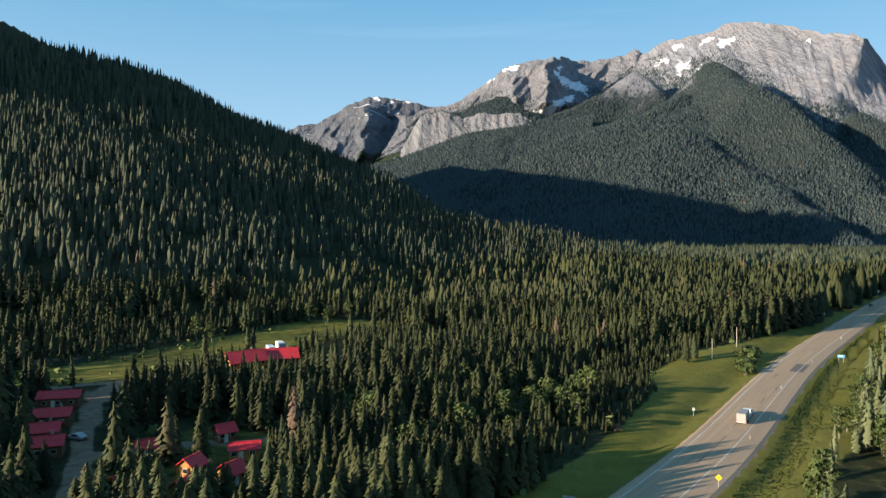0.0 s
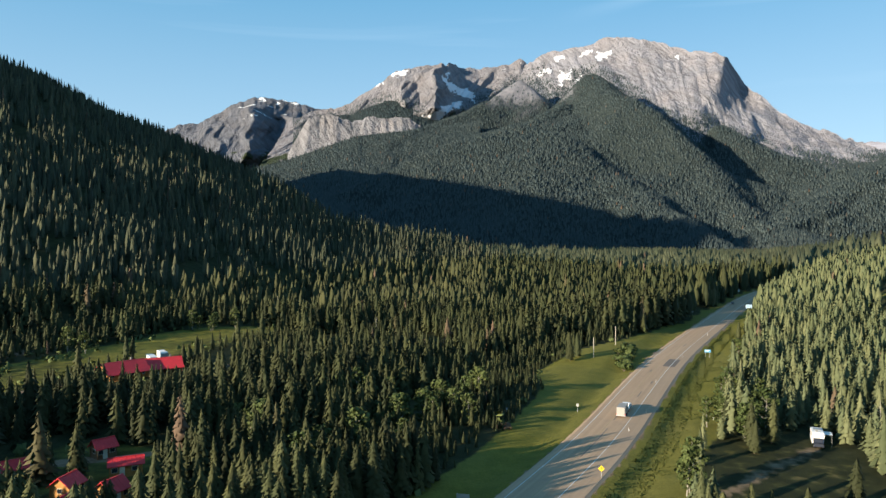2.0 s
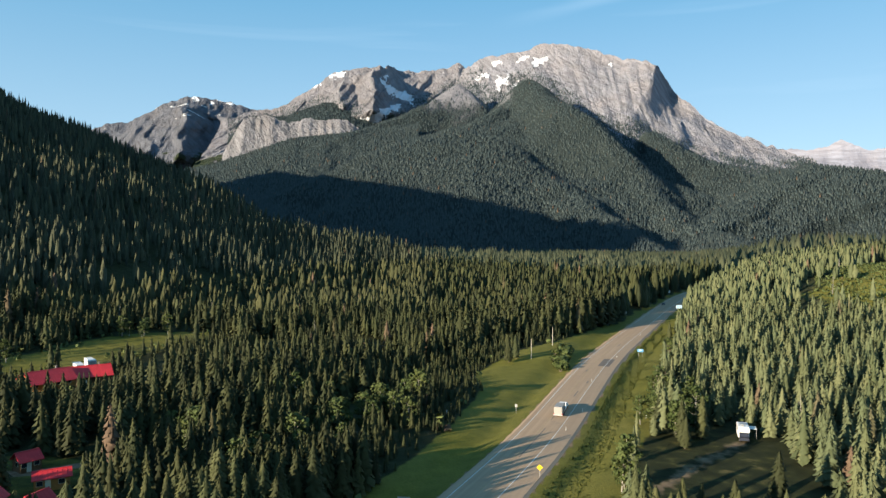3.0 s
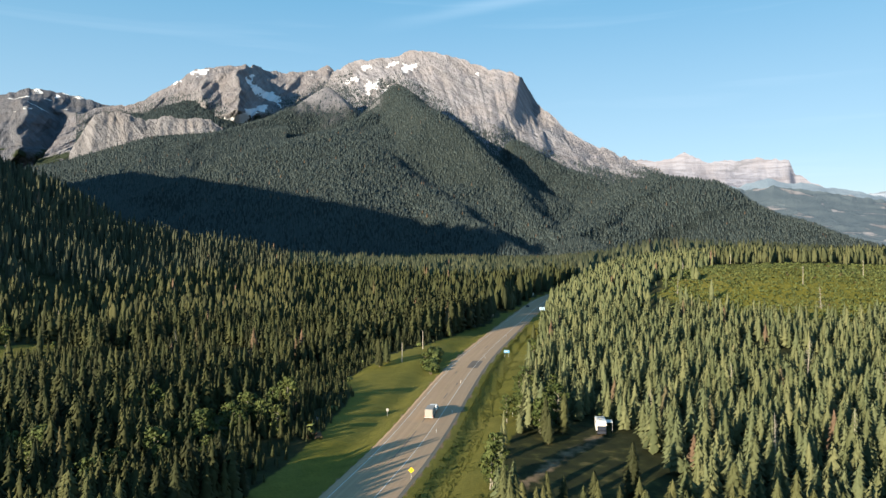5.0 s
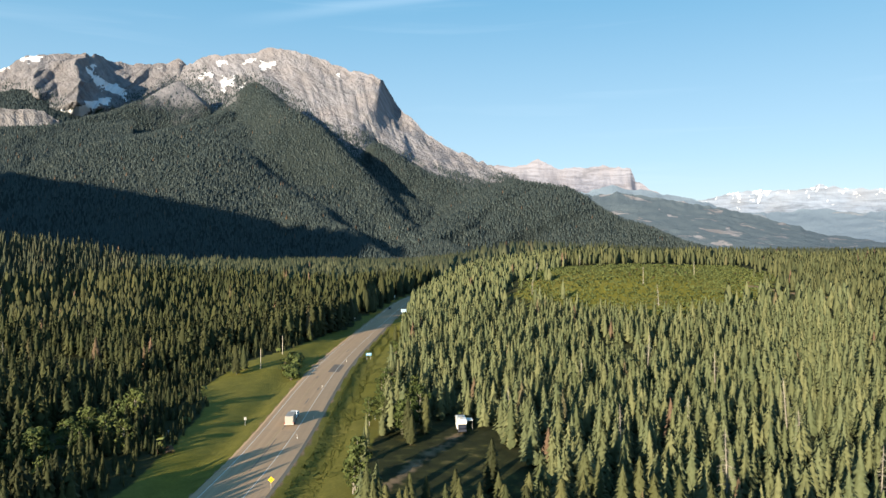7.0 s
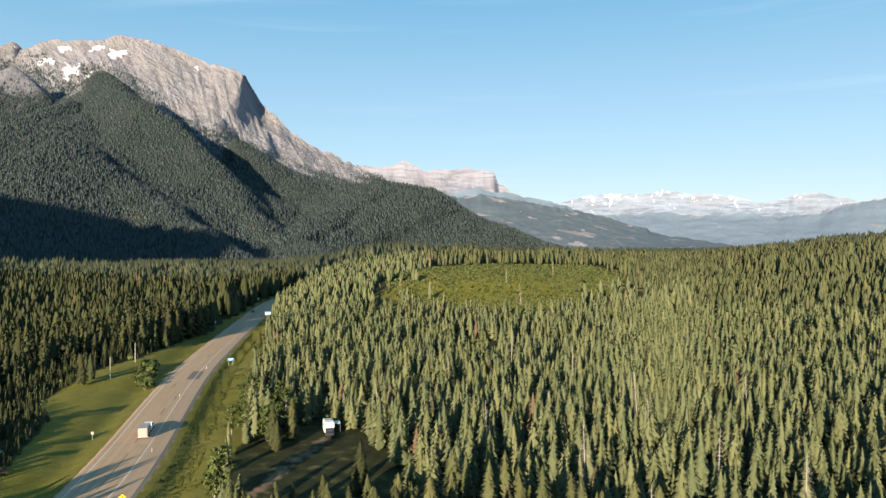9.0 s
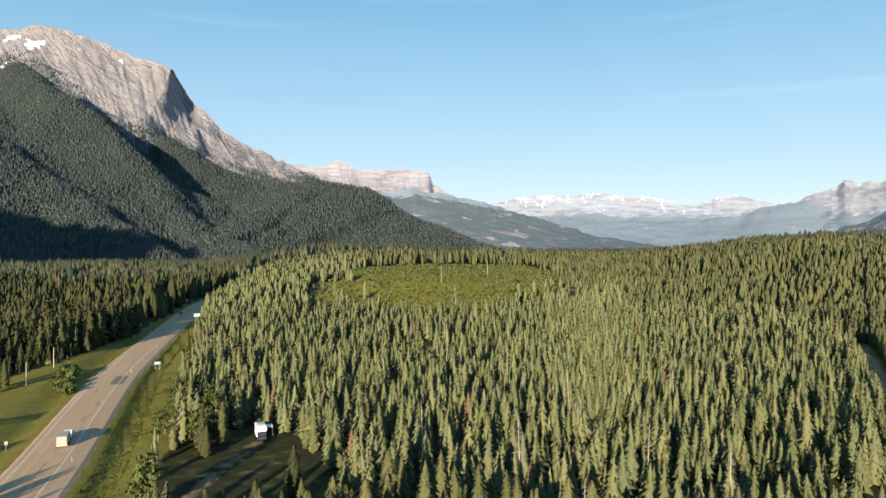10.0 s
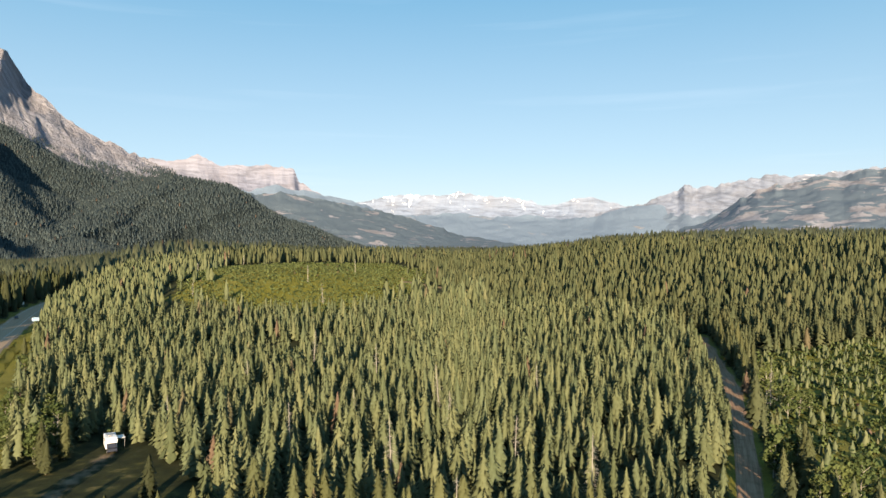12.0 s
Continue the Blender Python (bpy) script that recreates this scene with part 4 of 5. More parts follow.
def sizes(x, y):
    age = fbm(x, y, 60, 2, 17)
    tall = (7.2 + 5.6 * age) * rng.uniform(0.55, 1.28, len(x))
    left = to_line(x, y, ROAD)[2] > 0
    tall = np.where(left, tall * 1.15, tall * 0.95)
    # young growth beside the highway's bank, taller with the way from it
    off = to_line(x, y, ROAD)[0] - np.interp(y, *zip(*LEFT_EDGE))
    cap = (2.2 + 0.3 * np.clip(off, 0, None)) * rng.uniform(0.7, 1.3, len(x))
    tall = np.where(left & (y > 128) & (y < 300) & (off < 70), np.minimum(tall, cap), tall)
    tall = np.where(left & (y > 85) & (y < 128) & (off < 45), tall * 1.05, tall)
    tall = np.where(left & (y > 290) & (off < 45), tall * 1.5, tall)
    # taller trees, mostly out of view, added to shade the lodge yard
    tall = np.where((x < -98) & (y > 90) & (y < 235), tall * 1.45, tall)
    # lower trees before the houses
    for hx, hy in SIGHT:
        tall = np.where((to_line(x, y, [(hx, hy), (hx * 0.84, hy * 0.84)])[0] < (7 if hy > 200 else 2.8)), tall * 0.6, tall)
    tall = np.where((x < -55) & (inside(x, y, MEADOW) < -40), tall * 1.15, tall)
    # an open front to the meadow
    edge = inside(x, y, MEADOW)
    tall = np.where((edge > -42) & (edge < 0) & (np.hypot(x, y) < 345), tall * (0.55 + 0.008 * np.clip(-edge, 0, 42)), tall)
    return tall, tall * rng.uniform(0.16, 0.25, len(x)) * np.where(left, 0.95, 1.0)


def young(x, y):
    """The low stand beside the highway's bank."""
    d, _, side = to_line(x, y, ROAD)
    return (side > 0) & (y > 172) & (y < 310) & (d - np.interp(y, *zip(*LEFT_EDGE)) < 75)


def spruce(name, label, needles, seed, wide):
    """One near conifer with trunk and crown, at the origin."""
    r = random.Random(seed)
    top = tagged(new(name), label, "tree", "forest trees")
    v, f = conifer(r, 6, 6, wide, 210, 0.3, 0.24)
    link_mesh("crown", v, f, needles, top, normals=outward(v))
    part("trunk", rod(bmesh.new(), (0, 0, -0.03), (0, 0, 0.93), 0.0125, 0.002, 7), BARK, top)
    return top


# The stand runs on unseen in the west to shade the lodge.
x, y = plan(62, 400, 4.0, -70, 104)
xs, ys = plan(85, 310, 3.2, -30, 30)
off = to_line(xs, ys, ROAD)[0] - np.interp(ys, *zip(*LEFT_EDGE))
k = (to_line(xs, ys, ROAD)[2] > 0) & (off < 62) & (ys > 85) & (ys < 296) & (rng.random(len(xs)) < 0.5)
x, y = np.r_[x, xs[k]], np.r_[y, ys[k]]
# young growth right up to the mown verge
n = 9000
xs, ys = rng.uniform(-20, 130, n), rng.uniform(84, 300, n)
off = to_line(xs, ys, ROAD)[0] - np.interp(ys, *zip(*LEFT_EDGE))
k = (to_line(xs, ys, ROAD)[2] > 0) & (off > -1.5 + 2.5 * rng.random(n)) & (off < 15) & (rng.random(n) < 0.5)
x, y = np.r_[x, xs[k]], np.r_[y, ys[k]]
az, r = bearing(x, y)
tall, wide = sizes(x, y)
z = height(x, y) - 0.1
near = np.argsort(r + np.where((az < -34) | (az > 97), 400, 0))[:510]
protos = [spruce("spruce_tree", "dark green spruce in a dense stand", SPRUCE, 3 + i, 0.17 + 0.02 * i) for i in range(3)] + \
         [spruce("pine_tree", "olive green conifer with a tapering crown", PINE, 13 + i, 0.17 + 0.022 * i) for i in range(3)]
used = set()
for i in near:
    right = to_line(x[i:i + 1], y[i:i + 1], ROAD)[2][0] < 0
    k = rnd.randrange(3) + (3 if (rnd.random() < (0.7 if right else 0.35 if young(x[i:i + 1], y[i:i + 1])[0] else 0.1)) else 0)
    m = pose(x[i], y[i], z[i], rnd.uniform(-1.5, 1.5), rnd.uniform(-1.5, 1.5), rnd.uniform(0, 360)) @ Matrix.Diagonal((tall[i],) * 3 + (1,))
    if k in used:
        t = copy_thing(protos[k], m)
        t.matrix_basis = m
    else:
        protos[k].matrix_basis = m
        used.add(k)
rest = np.setdiff1d(np.arange(len(x)), near)
x, y, z, tall, wide = x[rest], y[rest], z[rest], tall[rest], wide[rest]
left = to_line(x, y, ROAD)[2] > 0
low = left & young(x, y)
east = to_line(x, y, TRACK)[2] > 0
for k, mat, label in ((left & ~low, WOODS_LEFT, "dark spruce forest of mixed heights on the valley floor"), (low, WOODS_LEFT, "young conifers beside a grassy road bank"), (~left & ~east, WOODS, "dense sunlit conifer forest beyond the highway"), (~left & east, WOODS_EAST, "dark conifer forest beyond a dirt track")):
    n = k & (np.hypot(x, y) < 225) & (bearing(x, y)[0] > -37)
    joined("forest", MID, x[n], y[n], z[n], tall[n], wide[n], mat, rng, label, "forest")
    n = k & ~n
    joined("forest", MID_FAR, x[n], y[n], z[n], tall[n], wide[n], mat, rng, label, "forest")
x, y = plan(400, 760, 5.6)
x2, y2 = plan(760, 1060, 6.8, -47, 12)
x, y = np.r_[x, x2], np.r_[y, y2]
tall, wide = sizes(x, y)
z = height(x, y) - 0.1
left = to_line(x, y, ROAD)[2] > 0
low = left & (z < 14)
east = low & (bearing(x, y)[0] > 13)
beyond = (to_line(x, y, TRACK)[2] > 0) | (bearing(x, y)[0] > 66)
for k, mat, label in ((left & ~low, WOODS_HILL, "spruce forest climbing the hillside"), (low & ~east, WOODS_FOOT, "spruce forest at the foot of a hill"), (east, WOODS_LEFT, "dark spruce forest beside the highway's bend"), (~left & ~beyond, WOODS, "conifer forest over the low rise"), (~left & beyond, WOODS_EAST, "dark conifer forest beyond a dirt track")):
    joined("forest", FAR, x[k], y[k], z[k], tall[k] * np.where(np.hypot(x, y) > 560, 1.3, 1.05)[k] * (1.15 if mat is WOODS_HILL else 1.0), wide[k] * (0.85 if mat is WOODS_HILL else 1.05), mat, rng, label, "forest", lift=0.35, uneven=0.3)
# bare stems of the stand that borders the meadow
k = left & (np.hypot(x, y) < 470) & (x < 60)
stem = np.array([(0.011 * math.cos(a), 0.011 * math.sin(a), h0) for h0 in (0.0, 0.55) for a in (0, 2.1, 4.2)])
stem_faces = np.array([(a, (a + 1) % 3, 3 + (a + 1) % 3) for a in range(3)] + [(a, 3 + (a + 1) % 3, 3 + a) for a in range(3)])
joined("tree_stems", [(stem, stem_faces)], x[k], y[k], z[k], tall[k], tall[k], PALE_BARK, rng, "pale bare trunks of the stand beside the meadow", "trunks", False)
x, y = plan(760, 1350, 6.8)
k = ((bearing(x, y)[0] > 12) | (np.hypot(x, y) > 1060)) & ~((bearing(x, y)[0] < 0) & (np.hypot(x, y) > 1150))
x, y = x[k], y[k]
tall, wide = sizes(x, y)
joined("forest", VERY_FAR, x, y, height(x, y) - 0.1, tall * 1.1, wide * 1.6, WOODS_FLAT, rng, "far conifer forest across the valley", "forest", uneven=0.0)
print("trees", len(rest))


def on_sheet(key, n, size, line=None, down=1.0):
    g = SHEETS[key]
    nu, nv = g.shape[:2]
    u, v = rng.random(n) * (nu - 1.001), rng.random(n) * (nv - 1.001) * down
    i, j = u.astype(int), v.astype(int)
    a, b = (u - i)[:, None], (v - j)[:, None]
    p = (g[i, j] * (1 - a) + g[i + 1, j] * a) * (1 - b) + (g[i, j + 1] * (1 - a) + g[i + 1, j + 1] * a) * b
    if line:
        # thin out upwards past the tree line
        az, r = bearing(p[:, 0], p[:, 1])
        up = np.degrees(np.arctan2(p[:, 2] - 45, r))
        over = up - np.interp(az, *zip(*line)) - (fbm(p[:, 0], p[:, 2], 90, 3, 15) - 0.5) * 1.8
        p = p[(over < rng.random(n) ** 2 * 0.9) & (az > line[0][0]) & (az < line[-1][0])]
    p = p[p[:, 2] > 3]
    if key == "spurs":
        p = p[bare_of_trees(p[:, 0], p[:, 1], p[:, 2]) < 0.15 + 0.95 * rng.random(len(p))]
    tall = rng.uniform(0.7, 1.3, len(p)) * size
    joined("forest", VERY_FAR, p[:, 0], p[:, 1], p[:, 2] - 1, tall, tall * 0.22, WOODS_FAR, rng, "far conifers in haze-blued green covering the mountain's lower slopes", "forest", uneven=0.0)


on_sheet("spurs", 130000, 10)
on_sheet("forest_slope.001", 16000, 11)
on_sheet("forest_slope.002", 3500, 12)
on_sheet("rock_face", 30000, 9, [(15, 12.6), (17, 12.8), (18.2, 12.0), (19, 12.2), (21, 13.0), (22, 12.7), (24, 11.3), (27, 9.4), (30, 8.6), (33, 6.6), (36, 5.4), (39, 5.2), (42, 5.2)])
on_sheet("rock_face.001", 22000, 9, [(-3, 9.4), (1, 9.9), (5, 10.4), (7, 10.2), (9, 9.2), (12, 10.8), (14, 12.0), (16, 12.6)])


# ---- shrubs and broad-leaved trees ----
def clump(rng, n, flat=0.8, leaf=0.16):
    """Unit clump of leaf tufts in a lumpy dome: 1 wide each way, on the ground."""
    v, f = [], []
    lobes = [(rng.uniform(-.45, .45), rng.uniform(-.45, .45), rng.uniform(0.25, 0.75) * flat, rng.uniform(0.3, 0.5)) for _ in range(6)]
    for _ in range(n):
        lx, ly, lz, lr = lobes[int(rng.random() * 6)]
        d = Vector((rng.gauss(0, 1), rng.gauss(0, 1), rng.gauss(0.3, 1))).normalized()
        p = Vector((lx, ly, lz)) + d * lr * rng.uniform(0.75, 1.05)
        if p.z < 0.02:
            p.z = rng.uniform(0.02, 0.2)
        a = d.orthogonal().normalized()
        a.rotate(Matrix.Rotation(rng.random() * 6.28, 3, d))
        b = d.cross(a)
        a, b = a * leaf * rng.uniform(0.6, 1.3), b * leaf * rng.uniform(0.6, 1.3)
        i = len(v)
        v += [tuple(p - a), tuple(p + b * 0.8), tuple(p + a * 1.2), tuple(p - b)]
        f += [(i, i + 2, i + 1), (i, i + 3, i + 2)]
    return np.array(v), np.array(f)


BUSHES = [clump(rnd, 10, 0.9, 0.36) for _ in range(6)]


def scatter(n, poly, grow=0.0):
    p = np.array(poly)
    x, y = rng.uniform(p[:, 0].min(), p[:, 0].max(), n), rng.uniform(p[:, 1].min(), p[:, 1].max(), n)
    k = inside(x, y, poly) > grow
    return x[k], y[k]


def bushes(x, y, lo, hi, label, mat=SCRUB):
    d = np.minimum(to_line(x, y, ROAD)[0] - 9, to_line(x, y, TRACK)[0] - 4)
    x, y = x[d > 0], y[d > 0]
    s = rng.uniform(lo, hi, len(x))
    joined("shrubs", BUSHES, x, y, height(x, y) - 0.1, s * rng.uniform(0.8, 1.4, len(x)), s, mat, rng, label, "shrubs", lift=0.6)


x, y = scatter(1500, FIELD)
k = to_line(x, y, TRACK)[0] > 5
x, y = x[k], y[k]
s = rng.uniform(1.2, 4.2, len(x))
joined("saplings", FAR, x, y, height(x, y) - 0.1, s, s * 0.26, WOODS, rng, "young conifers regrowing on a cleared field", "saplings")
x, y = scatter(6500, FIELD)
bushes(x, y, 0.4, 1.5, "young green saplings and shrubs regrowing on a cleared field", FIELD_SCRUB)
x, y = scatter(12000, KNOLL)
bushes(x, y, 0.4, 1.5, "low green shrubs over an open grassy knoll")
x, y = scatter(500, MEADOW)
k = inside(x, y, MEADOW) < 14
bushes(x[k], y[k], 0.8, 2.2, "willow shrubs along a meadow's edge")
x, y = plan(110, 420, 9.0)
near_open = covers(x + 9, y)[2] + covers(x - 9, y)[2] + covers(x, y + 9)[2] > 0.5
bushes(x[near_open], y[near_open], 1.2, 2.8, "shrubs under the forest's edge")


def grass_tuft(rng):
    v, f = [], []
    for k in range(3):
        a, l = rng.random() * 6.28, rng.uniform(0.2, 0.5)
        i = len(v)
        c, s2 = math.cos(a), math.sin(a)
        v += [(-s2 * 0.3, c * 0.3, 0), (s2 * 0.3, -c * 0.3, 0), (c * l, s2 * l, rng.uniform(0.5, 1.0))]
        f.append((i, i + 1, i + 2))
    return np.array(v), np.array(f)


# long grass on the verges: thick beside the pavement on the far side, in patches elsewhere
n = 160000
x, y = rng.uniform(0, 200, n), rng.uniform(85, 340, n)
d, _, side = to_line(x, y, ROAD)
g = covers(x, y)[0]
patch = fbm(x, y, 9, 3, 77)
k = (g > 0.8) & (d > 9.0) & (d < 45) & (side < 0) & ((d < 15.5) | (patch > 0.6)) & (inside(x, y, CLEARING) < 0)
x, y, d, side = x[k], y[k], d[k], side[k]
tall = np.where((side < 0) & (d < 15.5), rng.uniform(0.22, 0.45, len(x)), rng.uniform(0.15, 0.32, len(x)))
joined("long_grass", [grass_tuft(rnd) for _ in range(5)], x, y, height(x, y) - 0.03, tall, tall * 1.1, GRASS, rng, "long green grass along the highway verges", "grass", lift=1.2, uneven=0.3)


def aspen(seed):
    """A broad-leaved tree with trunk, limbs and a ragged crown of tufts, 1 high."""
    r = random.Random(seed)
    top = tagged(new("aspen_tree"), "pale-trunked broad-leaved tree with a loose green crown", "tree", "broad-leaved trees")
    bm = rod(bmesh.new(), (0, 0, -0.03), (0.01, 0, 0.55), 0.017, 0.011, 7)
    rod(bm, (0.01, 0, 0.55), (-0.01, 0.01, 0.93), 0.011, 0.003, 6)
    tips = []
    for k in range(9):
        h0 = 0.12 + 0.08 * k
        a = k * 2.4 + r.random()
        l = 0.2 * (1 - 0.45 * abs(k - 3) / 6)
        tip = (l * math.cos(a), l * math.sin(a), h0 + 0.14)
        rod(bm, (0, 0, h0), tip, 0.006, 0.002, 5)
        tips.append(tip)
    part("trunk", bm, PALE_BARK, top)
    v, f = [], []
    for t in tips + [(0, 0, 0.93), (0.03, 0.02, 0.8), (-0.05, 0.02, 0.68), (0.04, -0.03, 0.45), (-0.03, -0.02, 0.25)]:
        cv, cf = clump(r, 46, 0.9, 0.17)
        s = r.uniform(0.15, 0.21)
        f.append(cf + sum(len(q) for q in v))
        v.append(cv * s + np.array(t) - (0, 0, s * 0.4))
    link_mesh("crown", np.concatenate(v), np.concatenate(f), LEAF, top)
    return top


def plant(protos, places, lo, hi):
    for n, (px, py) in enumerate(places):
        s = rnd.uniform(lo, hi)
        m = pose(px, py, float(height(px, py)) - 0.1, rnd.uniform(-3, 3), rnd.uniform(-3, 3), rnd.uniform(0, 360)) @ Matrix.Diagonal((s, s, s, 1))
        t = protos[n % len(protos)]
        if n >= len(protos):
            t = copy_thing(t, m)
        t.matrix_basis = m


groves = []
for cx, cy, spread, n in ((3, 148, 9, 11), (16, 165, 8, 9), (28, 172, 6, 6), (-14, 160, 9, 7), (38, 190, 5, 4), (8, 196, 9, 6), (104, 166, 4, 5), (98, 150, 4, 4), (92, 152, 3, 4), (108, 178, 4, 4), (60, 113, 1.5, 3), (90, 141, 2.5, 4), 
                          (150, 4, 4, 4), (133, -3, 5, 4), (-60, 352, 10, 6), (-104, 292, 6, 3), (-20, 375, 8, 4), (205, 4, 4, 3), (228, 10, 4, 3)):
    groves += [(cx + rnd.gauss(0, spread * 0.6), cy + rnd.gauss(0, spread * 0.6)) for _ in range(n)]
plant([aspen(5), aspen(6), aspen(7)], groves, 6.5, 10.5)


def shrub(seed):
    r = random.Random(seed)
    top = tagged(new("roadside_shrub"), "rounded grey-green shrub on the grassy road bank", "shrub", "roadside shrubs")
    bm = bmesh.new()
    for k in range(5):
        rod(bm, (0, 0, -0.05), (0.3 * math.cos(k * 1.3), 0.3 * math.sin(k * 1.3), 0.6), 0.03, 0.01, 5)
    part("stems", bm, BARK, top)
    v, f = clump(r, 260, 1.0, 0.11)
    link_mesh("foliage", v, f, LEAF, top)
    return top


plant([shrub(1), shrub(2)], [(97.5, 226), (100, 231), (103, 236), (101, 240), (106, 243), (109, 248), (112, 254), (115, 259), (106, 251), (161, 262), (159, 257), (152, 246), (214, 330), (208, 322), (160, 246), (196, 300)], 2.2, 4.6)
lone = [(89, 248), (84, 242), (79, 96), (88, 137), (93, 144), (90, 150), (97, 153), (86, 133), (95, 159), (94, 139), (176, 272), (180, 276), (174, 281), (150, 232), (62, 92), (67, 90)]
plant([spruce("spruce_tree", "lone spruce at the edge of the grassy verge", SPRUCE, 41, 0.19)], lone, 7, 11)


# tall pines along the sunward side of the track
edge = []
line, way = smooth_line([p for p in TRACK if 120 < p[0] < 345][::-1], 3.0)
for (px, py), (qx, qy) in zip(line, line[1:]):
    n = math.hypot(qx - px, qy - py)
    for row in (6.0, 9.5):
        o = row + rnd.uniform(-1.2, 1.2)
        if rnd.random() < 0.4 and not 158 < px < 238:
            edge.append((px + (qy - py) / n * o, py - (qx - px) / n * o))
plant([spruce("pine_tree", "tall olive pine at the edge of a dirt track", PINE, 51, 0.17)], edge, 8, 13)


def dead_tree(seed):
    top = tagged(new("dead_tree"), "grey bare dead conifer standing among green ones", "tree")
    r = random.Random(seed)
    part("trunk", rod(bmesh.new(), (0, 0, -0.02), (0, 0, 1), 0.014, 0.002, 7), PALE_BARK, top)
    bm = bmesh.new()
    for k in range(90):
        h0 = r.uniform(0.12, 0.97)
        a, l = r.random() * 6.28, 0.17 * (1 - h0) + 0.03
        rod(bm, (0, 0, h0), (l * math.cos(a), l * math.sin(a), h0 - l * 0.3), 0.0022, 0.0006, 3)
    part("branches", bm, PALE_BARK, top)
    return top


snags = [(r0 * math.sin(math.radians(a)), r0 * math.cos(math.radians(a))) for r0, a in ((112, 47), (128, 58), (150, 50), (96, 63), (171, 55), (190, 62), (140, 68), (215, 47), (118, 74), (232, 57), (176, 41), (260, 52), (205, 70), (160, 63))]
plant([dead_tree(1), dead_tree(2)], snags + [(212, 10), (298, 320), (20, 330), (-30, 395), (60, 420), (-75, 385), (118, 330), (330, 250)], 10, 14)


# ---- paint and wear on the highway ----
WHITE_LINE = plain("road_paint", (0.62, 0.60, 0.56), 0.8, 0.35, 1.5)
YELLOW_LINE = plain("worn_yellow_paint", (0.34, 0.26, 0.13), 0.8, 0.3, 1.5)
TAR = plain("fresh_asphalt", (0.15, 0.125, 0.105), 0.85, 0.25, 1.0)
CRACK = plain("tar_seal", (0.2, 0.155, 0.115), 0.7, 0.3, 1.0)


def crown_z(o):
    return 0.12 - (0.12 - 0.03) * abs(o) / (ROAD_HALF - 0.05)


def stripe(name, o, w, mat, label, span=None, up=0.006):
    return ribbon(name, ROAD_LINE, (o - w / 2, o + w / 2), (crown_z(o - w / 2) + up, crown_z(o + w / 2) + up), mat, road, label, span)


stripe("edge_line", -5.45, 0.16, WHITE_LINE, "worn white edge line")
stripe("edge_line", 2.75, 0.16, WHITE_LINE, "worn white edge line")
stripe("centre_line", -1.35, 0.14, YELLOW_LINE, "faded yellow centre line")
_, at_patch, _ = to_line(np.array([117.0]), np.array([234.0]), [tuple(p) for p in ROAD_LINE[0]])
stripe("patch", 2.3, 4.0, TAR, "dark rectangular asphalt repair", (at_patch[0] - 9, at_patch[0] + 12), 0.004)
s0 = float(at_patch[0])
for a, b, o, w in ((-122, -92, -0.55, 0.3), (-88, -76, -0.8, 0.3), (-60, -50, 0.4, 0.35), (-40, -34, 1.2, 0.5), (-22, -14, -2.0, 0.5), (-34, -31, -3.6, 0.6), (20, 24, -2.6, 0.7), (40, 52, 0.2, 0.4), (-112, -108, 1.0, 0.4)):
    stripe("tar_strip", o, w, CRACK, "dark tar strip over a crack", (s0 + a, s0 + b), 0.005)


# ---- road furniture ----
METAL = plain("galvanised_steel", (0.42, 0.42, 0.42), 0.5, 0.15, 5.0, 0.6)
WHITE = plain("white_paint", (0.78, 0.78, 0.76), 0.45, 0.06, 1.5)
YELLOW = plain("yellow_sign", (0.75, 0.52, 0.03), 0.45, 0.06, 3.0)
BLUE = plain("blue_sign", (0.08, 0.26, 0.45), 0.45, 0.08, 3.0)
PALE_BLUE = plain("pale_blue_sign", (0.32, 0.42, 0.52), 0.45, 0.08, 3.0)
BLACK = plain("black_rubber", (0.02, 0.02, 0.022), 0.8, 0.2, 4.0)
ORANGE = plain("orange_marker", (0.75, 0.25, 0.05), 0.5, 0.1, 4.0)
GREYWOOD = plain("weathered_pole", (0.36, 0.33, 0.28), 0.9, 0.2, 1.2)


def post_sign(name, x, y, turn, w, hgt, low, mat, label, posts=2, bars=(), bar_mat=None, diamond=False):
    """A plate on posts, facing -y before it is turned; unreadable writing as bars."""
    top = empty(name, x, y, turn=turn, label=label, category="road sign")
    for k in range(posts):
        px = 0 if posts == 1 else (-0.32 + 0.64 * k) * w
        part("post", rod(bmesh.new(), (px, 0.06, -0.3), (px, 0.06, low + hgt * 0.9), 0.05, None, 8), METAL, top)
    plate = bmesh.new()
    box(plate, (w, 0.03, hgt), (0, 0, 0), 0, 0.008)
    if diamond:
        bmesh.ops.rotate(plate, verts=plate.verts, cent=(0, 0, 0), matrix=Matrix.Rotation(math.pi / 4, 3, "Y"))
    bmesh.ops.translate(plate, verts=plate.verts, vec=(0, 0, low + hgt / 2))
    face = part("plate", plate, mat, top)
    for bx, bz, bw, bh in bars:
        part("bar", box(bmesh.new(), (bw, 0.012, bh), (bx, -0.022, low + bz)), bar_mat or WHITE, face)
    return top


